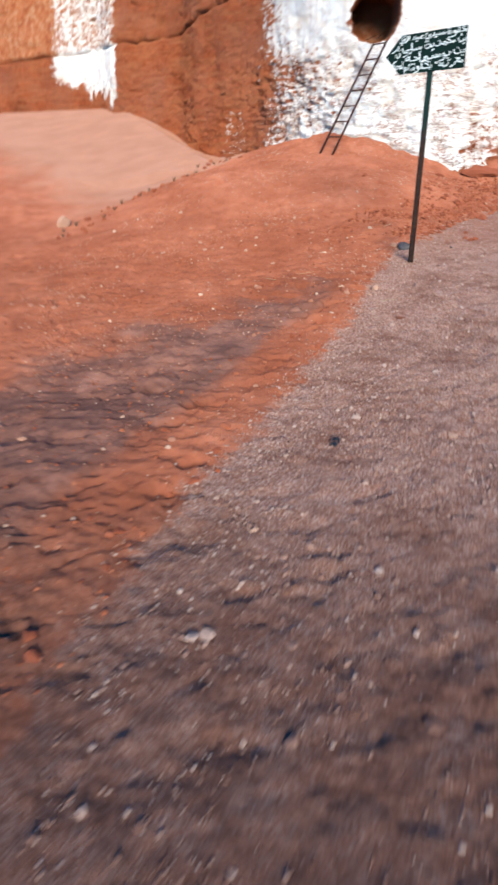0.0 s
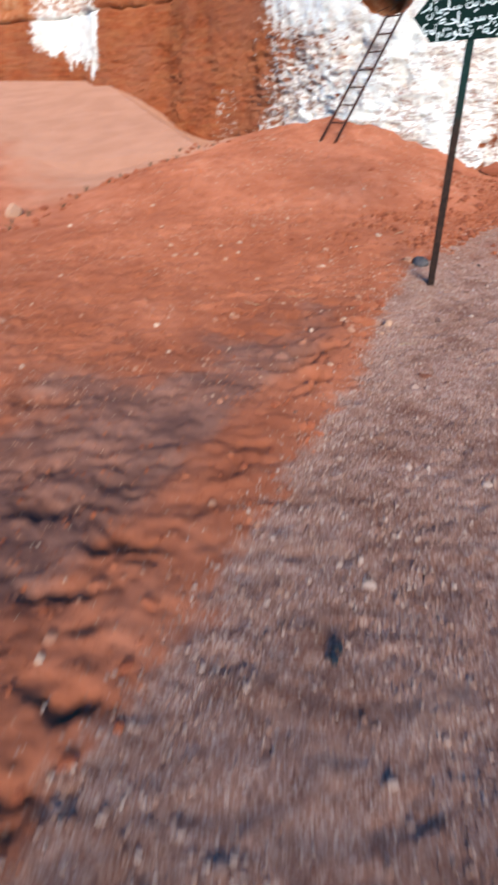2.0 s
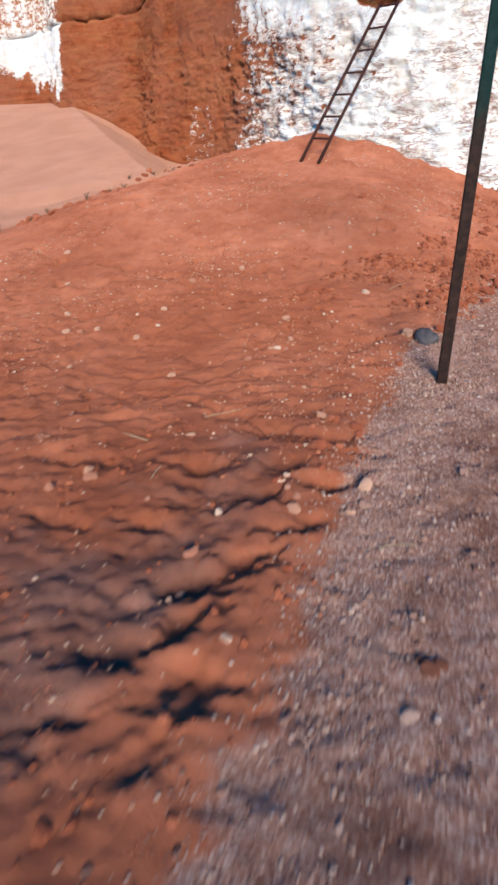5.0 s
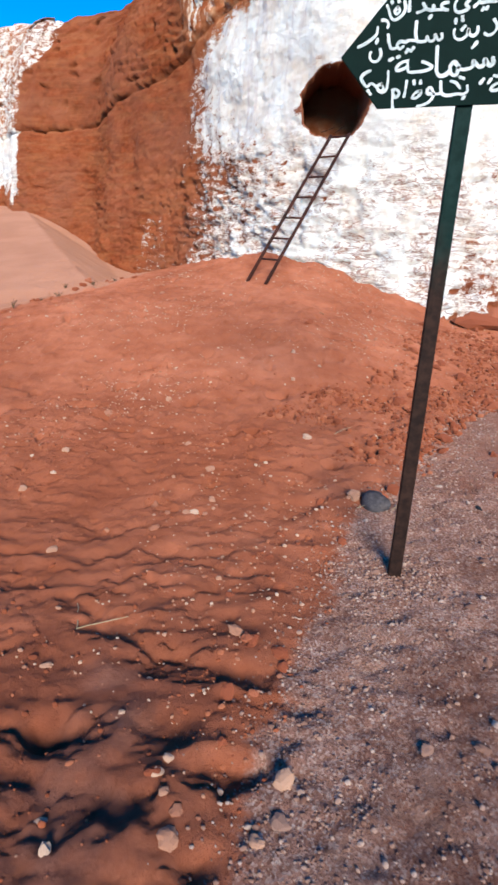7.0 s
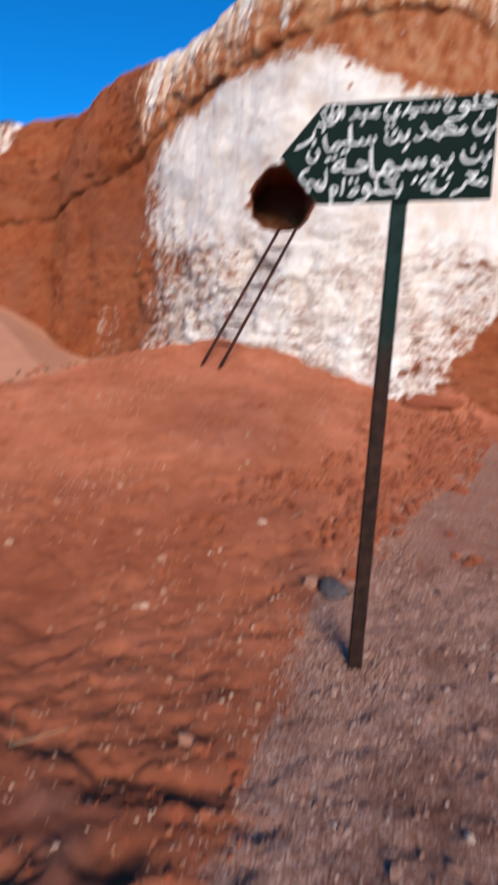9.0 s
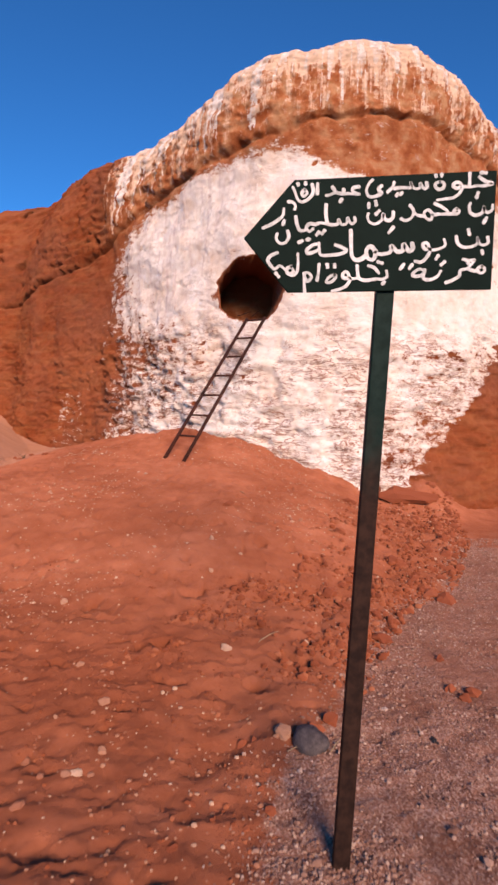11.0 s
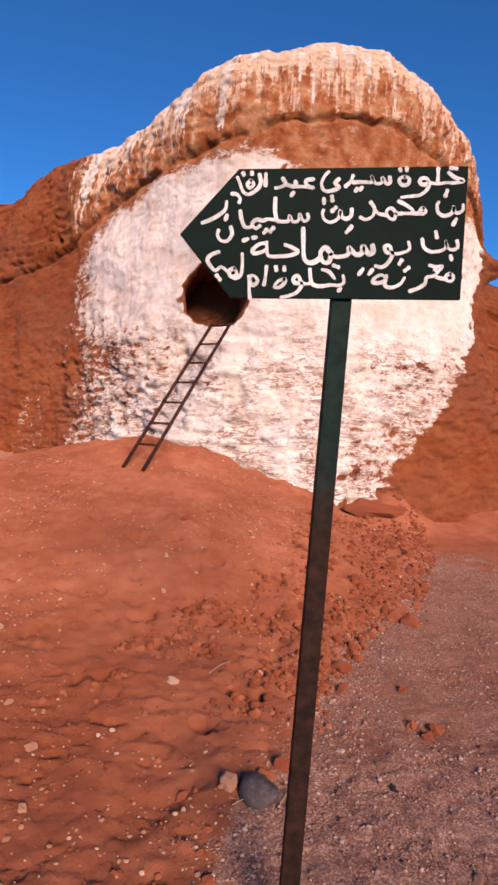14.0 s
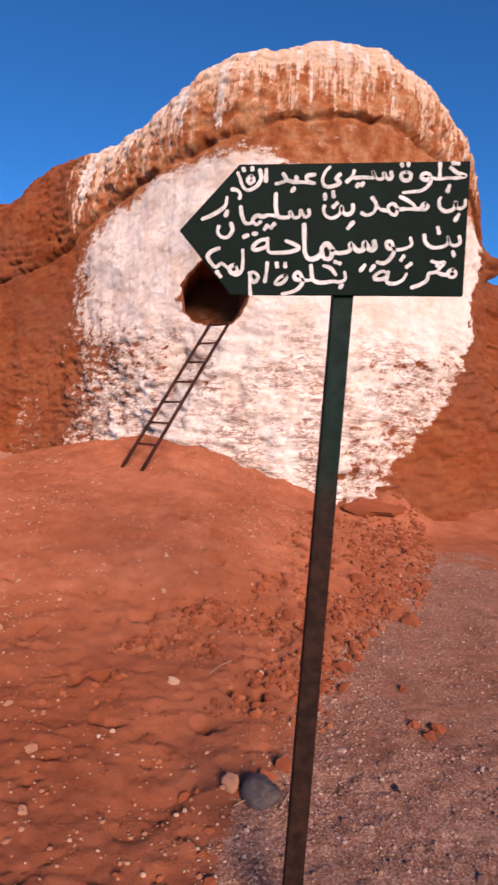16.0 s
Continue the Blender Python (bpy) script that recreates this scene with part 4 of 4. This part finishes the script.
scatter("clod", CLODS, spots, "small crumb of red earth at the track's edge", "clod", "crumbs along the track")

TRACK = [finish("stone", stone_verts(rng, 2, 0.6, 0.26), GRAVEL) for _ in range(6)]
spots = []
while len(spots) < 90:
    y = rng.uniform(0.9, 9.0)
    spots.append((float(border(y)) + rng.uniform(0.05, 1.9), y, rng.uniform(0.011, 0.026)))
scatter("stone", TRACK, spots, "grey-pink stone half sunk in the gravel track", "stone", "stones in the track")
# crumbs along the rim between the mound and the sand
spots = []
while len(spots) < 45:
    y = rng.uniform(9.2, 14.4)
    spots.append((float(np.interp(y, [9.5, 11, 12, 13, 14.5], [-4.1, -3.7, -3.15, -2.55, -1.95])) + rng.normal(0.12, 0.16), y, rng.uniform(0.02, 0.055)))
scatter("clod", CLODS, spots, "dark crumbling clod at the rim of the sand", "clod", "clods along the sand")

# gravel of the track and grit on the earth
pts = []
while len(pts) < 38000:
    y = rng.uniform(0.3, 13.0)
    d = rng.uniform(0.0, 3.3) - abs(rng.normal(0, 0.10))
    x = float(np.interp(y, EDGE_Y, EDGE_X)) + d
    if abs(x - 1.0) < 1.6 + 0.15 * y and rng.rand() < (0.45 + 0.45 * (d < 0.35)) * min(1, 0.25 + 0.3 * max(0, y - 0.8)) + 1.1 * float(pnoise(x * 1.7, y * 1.7, 73.0)) + 0.5 * float(pnoise(x * 5, y * 5, 74.0)):
        pts.append((x, y, rng.choice([0.003, 0.0044, 0.0064, 0.010], p=[0.38, 0.38, 0.20, 0.04]) * rng.uniform(0.8, 1.25)))
loose_stones("gravel", pts, GRAVEL, "loose grey and pinkish gravel of the track", "gravel", rng)
pts = []
while len(pts) < 7000:
    y = rng.uniform(0.8, 14.5)
    x = float(np.interp(y, EDGE_Y, EDGE_X)) - rng.uniform(0.0, 5.0)
    if x > -3.4 and rng.rand() < 0.25 + 1.5 * float(pnoise(x * 0.9, y * 0.9, 7.0)) + 0.6 * float(pnoise(x * 4, y * 4, 1.0)):
        pts.append((x, y, rng.choice([0.003, 0.0042, 0.007], p=[0.55, 0.36, 0.09]) * rng.uniform(0.8, 1.25) * (1 + 0.065 * y)))
loose_stones("grit", pts, PALE, "pale grit strewn over the red earth", "gravel", rng)
# crumbled earth: thick on the flank of the mound, thinner where people walk
pts = []
while len(pts) < 3200:
    y = rng.uniform(9.0, 14.2)
    d = rng.uniform(-0.15, 1.3)
    if rng.rand() < 0.15 + 1.6 * float(pnoise((float(border(y)) - d) * 2.2, y * 2.2, 71.0)) + 0.35 * (d < 0.5):
        pts.append((float(border(y)) - d, y, rng.choice([0.007, 0.012, 0.018, 0.028], p=[0.4, 0.3, 0.2, 0.1]) * rng.uniform(0.8, 1.25)))
while len(pts) < 11200:
    y = rng.uniform(0.9, 10.5)
    x = float(border(y)) - rng.uniform(-0.05, 3.0)
    if rng.rand() < 0.35 + 1.2 * float(pnoise(x * 1.6, y * 1.6, 72.0)):
        pts.append((x, y, rng.choice([0.0035, 0.005, 0.008, 0.013], p=[0.5, 0.3, 0.16, 0.04]) * rng.uniform(0.8, 1.25)))
loose_stones("earth_crumbs", pts, CRUMB, "small crumbs of dry red earth", "earth", rng)
pts = [(1.09 + 0.12 * rng.normal(), 7.64 + 0.10 * rng.normal(), rng.uniform(0.004, 0.009)) for _ in range(380)]
loose_stones("packing_gravel", pts, GRAVEL, "grey gravel packed round the foot of the post", "gravel", rng)


# ---------------------------------------------------------------- litter and dry stalks
def debris(x, y, r, seed, label):
    r0 = np.random.RandomState(seed)
    bm = bmesh.new()
    for k in range(4):
        a = r0.uniform(0, 6.28)
        box(bm, r * r0.uniform(0.6, 1.6), r * r0.uniform(0.3, 0.7), r * 0.35,
            pose(r * 0.5 * math.cos(a), r * 0.9 * math.sin(a), r * 0.2 * k * 0.5, r0.uniform(-25, 25), r0.uniform(-25, 25), r0.uniform(0, 180)), r * 0.08)
    ob = new("scrap", finish("scrap", bm, BLACK))
    ob.location = (x, y, on_ground(x, y) + r * 0.1)
    tagged(ob, label, "litter")


debris(0.13, 3.10, 0.035, 3, "torn black plastic scrap lying on the gravel")
debris(1.69, 8.47, 0.022, 5, "small black scrap lying on the gravel")


def tube(bm, pts, r0, r1, n=5):
    """One bent, tapering stem through the points."""
    rings = []
    for k, p in enumerate(pts):
        d = (pts[min(k + 1, len(pts) - 1)] - pts[max(k - 1, 0)]).normalized()
        q = d.to_track_quat("Z", "Y")
        r = r0 + (r1 - r0) * k / (len(pts) - 1)
        rings.append([bm.verts.new(p + q @ Vector((r * math.cos(a), r * math.sin(a), 0))) for a in np.arange(n) * 2 * math.pi / n])
    for a, b in zip(rings, rings[1:]):
        for k in range(n):
            bm.faces.new((a[k], a[(k + 1) % n], b[(k + 1) % n], b[k]))
    bm.faces.new(rings[0][::-1])
    bm.faces.new(rings[-1])


def stalk(x, y, length, turn, seed):
    r0 = np.random.RandomState(seed)
    a, p = radians(turn), Vector((0, 0, 0.008))
    pts = [p.copy()]
    for _ in range(5):
        p = p + Vector((math.cos(a), math.sin(a), r0.uniform(-0.02, 0.10))) * length / 5
        pts.append(p.copy())
        a += r0.uniform(-0.25, 0.25)
    bm = bmesh.new()
    tube(bm, pts, 0.0028, 0.0016)
    ob = new("straw", finish("straw", bm, STRAW))
    ob.location = (x, y, on_ground(x, y))
    tagged(ob, "dry straw stalk lying on the earth", "straw", "dry stalks")


for k, (sx, sy, sl, st) in enumerate([(-0.42, 6.75, 0.16, 160), (0.92, 9.35, 0.20, 60), (-0.30, 6.35, 0.10, 85), (0.98, 8.33, 0.10, 40), (1.18, 8.36, 0.12, 60),
                                      (0.62, 6.02, 0.14, 30), (-0.20, 7.08, 0.20, 35), (-0.20, 7.08, 0.17, 100), (-0.9, 9.0, 0.15, 100)]):
    stalk(sx, sy, sl, st, 60 + k)


def weed(x, y, h, seed):
    r0 = np.random.RandomState(seed)
    root = new("dry_weed")
    root.location = (x, y, on_ground(x, y))
    tagged(root, "small dry weed at the rim of the sand", "weed", "dry weeds")
    for _ in range(11):
        a, lean = r0.uniform(0, 6.28), r0.uniform(0.3, 1.1)
        tip = Vector((math.cos(a) * lean, math.sin(a) * lean, 1)) * h * r0.uniform(0.5, 1)
        bm = bmesh.new()
        tube(bm, [Vector((0, 0, -0.02)), tip * 0.5 + Vector((0, 0, h * 0.1)), tip], 0.004, 0.0012)
        part("stem", bm, TWIG, root)


for k in range(14):
    wy = 9.8 + 0.34 * k
    weed(float(np.interp(wy, [9.5, 11, 12, 13, 14.5], [-4.1, -3.7, -3.15, -2.55, -1.95])) + rng.uniform(-0.05, 0.3), wy, rng.uniform(0.05, 0.12), 90 + k)


def twig(x, y, z, length, turn, lift, seed):
    r0 = np.random.RandomState(seed)
    a, p = radians(turn), Vector((0, 0, 0))
    pts = [p.copy()]
    for _ in range(4):
        p = p + Vector((math.cos(a), math.sin(a) * 0.4, lift + r0.uniform(-0.3, 0.3))) * length / 4
        pts.append(p.copy())
        a += r0.uniform(-0.5, 0.5)
    bm = bmesh.new()
    tube(bm, pts, 0.006, 0.003)
    ob = new("twig", finish("twig", bm, DARK_TWIG))
    ob.location = (x, y, z)
    tagged(ob, "crooked dark twig lying on the sill of the cave", "twig", "twigs in the cave mouth")


for k, (tx, tl, tt, tu) in enumerate([(0.90, 0.20, 20, 0.4), (1.10, 0.18, 30, 0.5)]):
    twig(tx, 14.72, 2.51, tl, tt, tu, 130 + k)
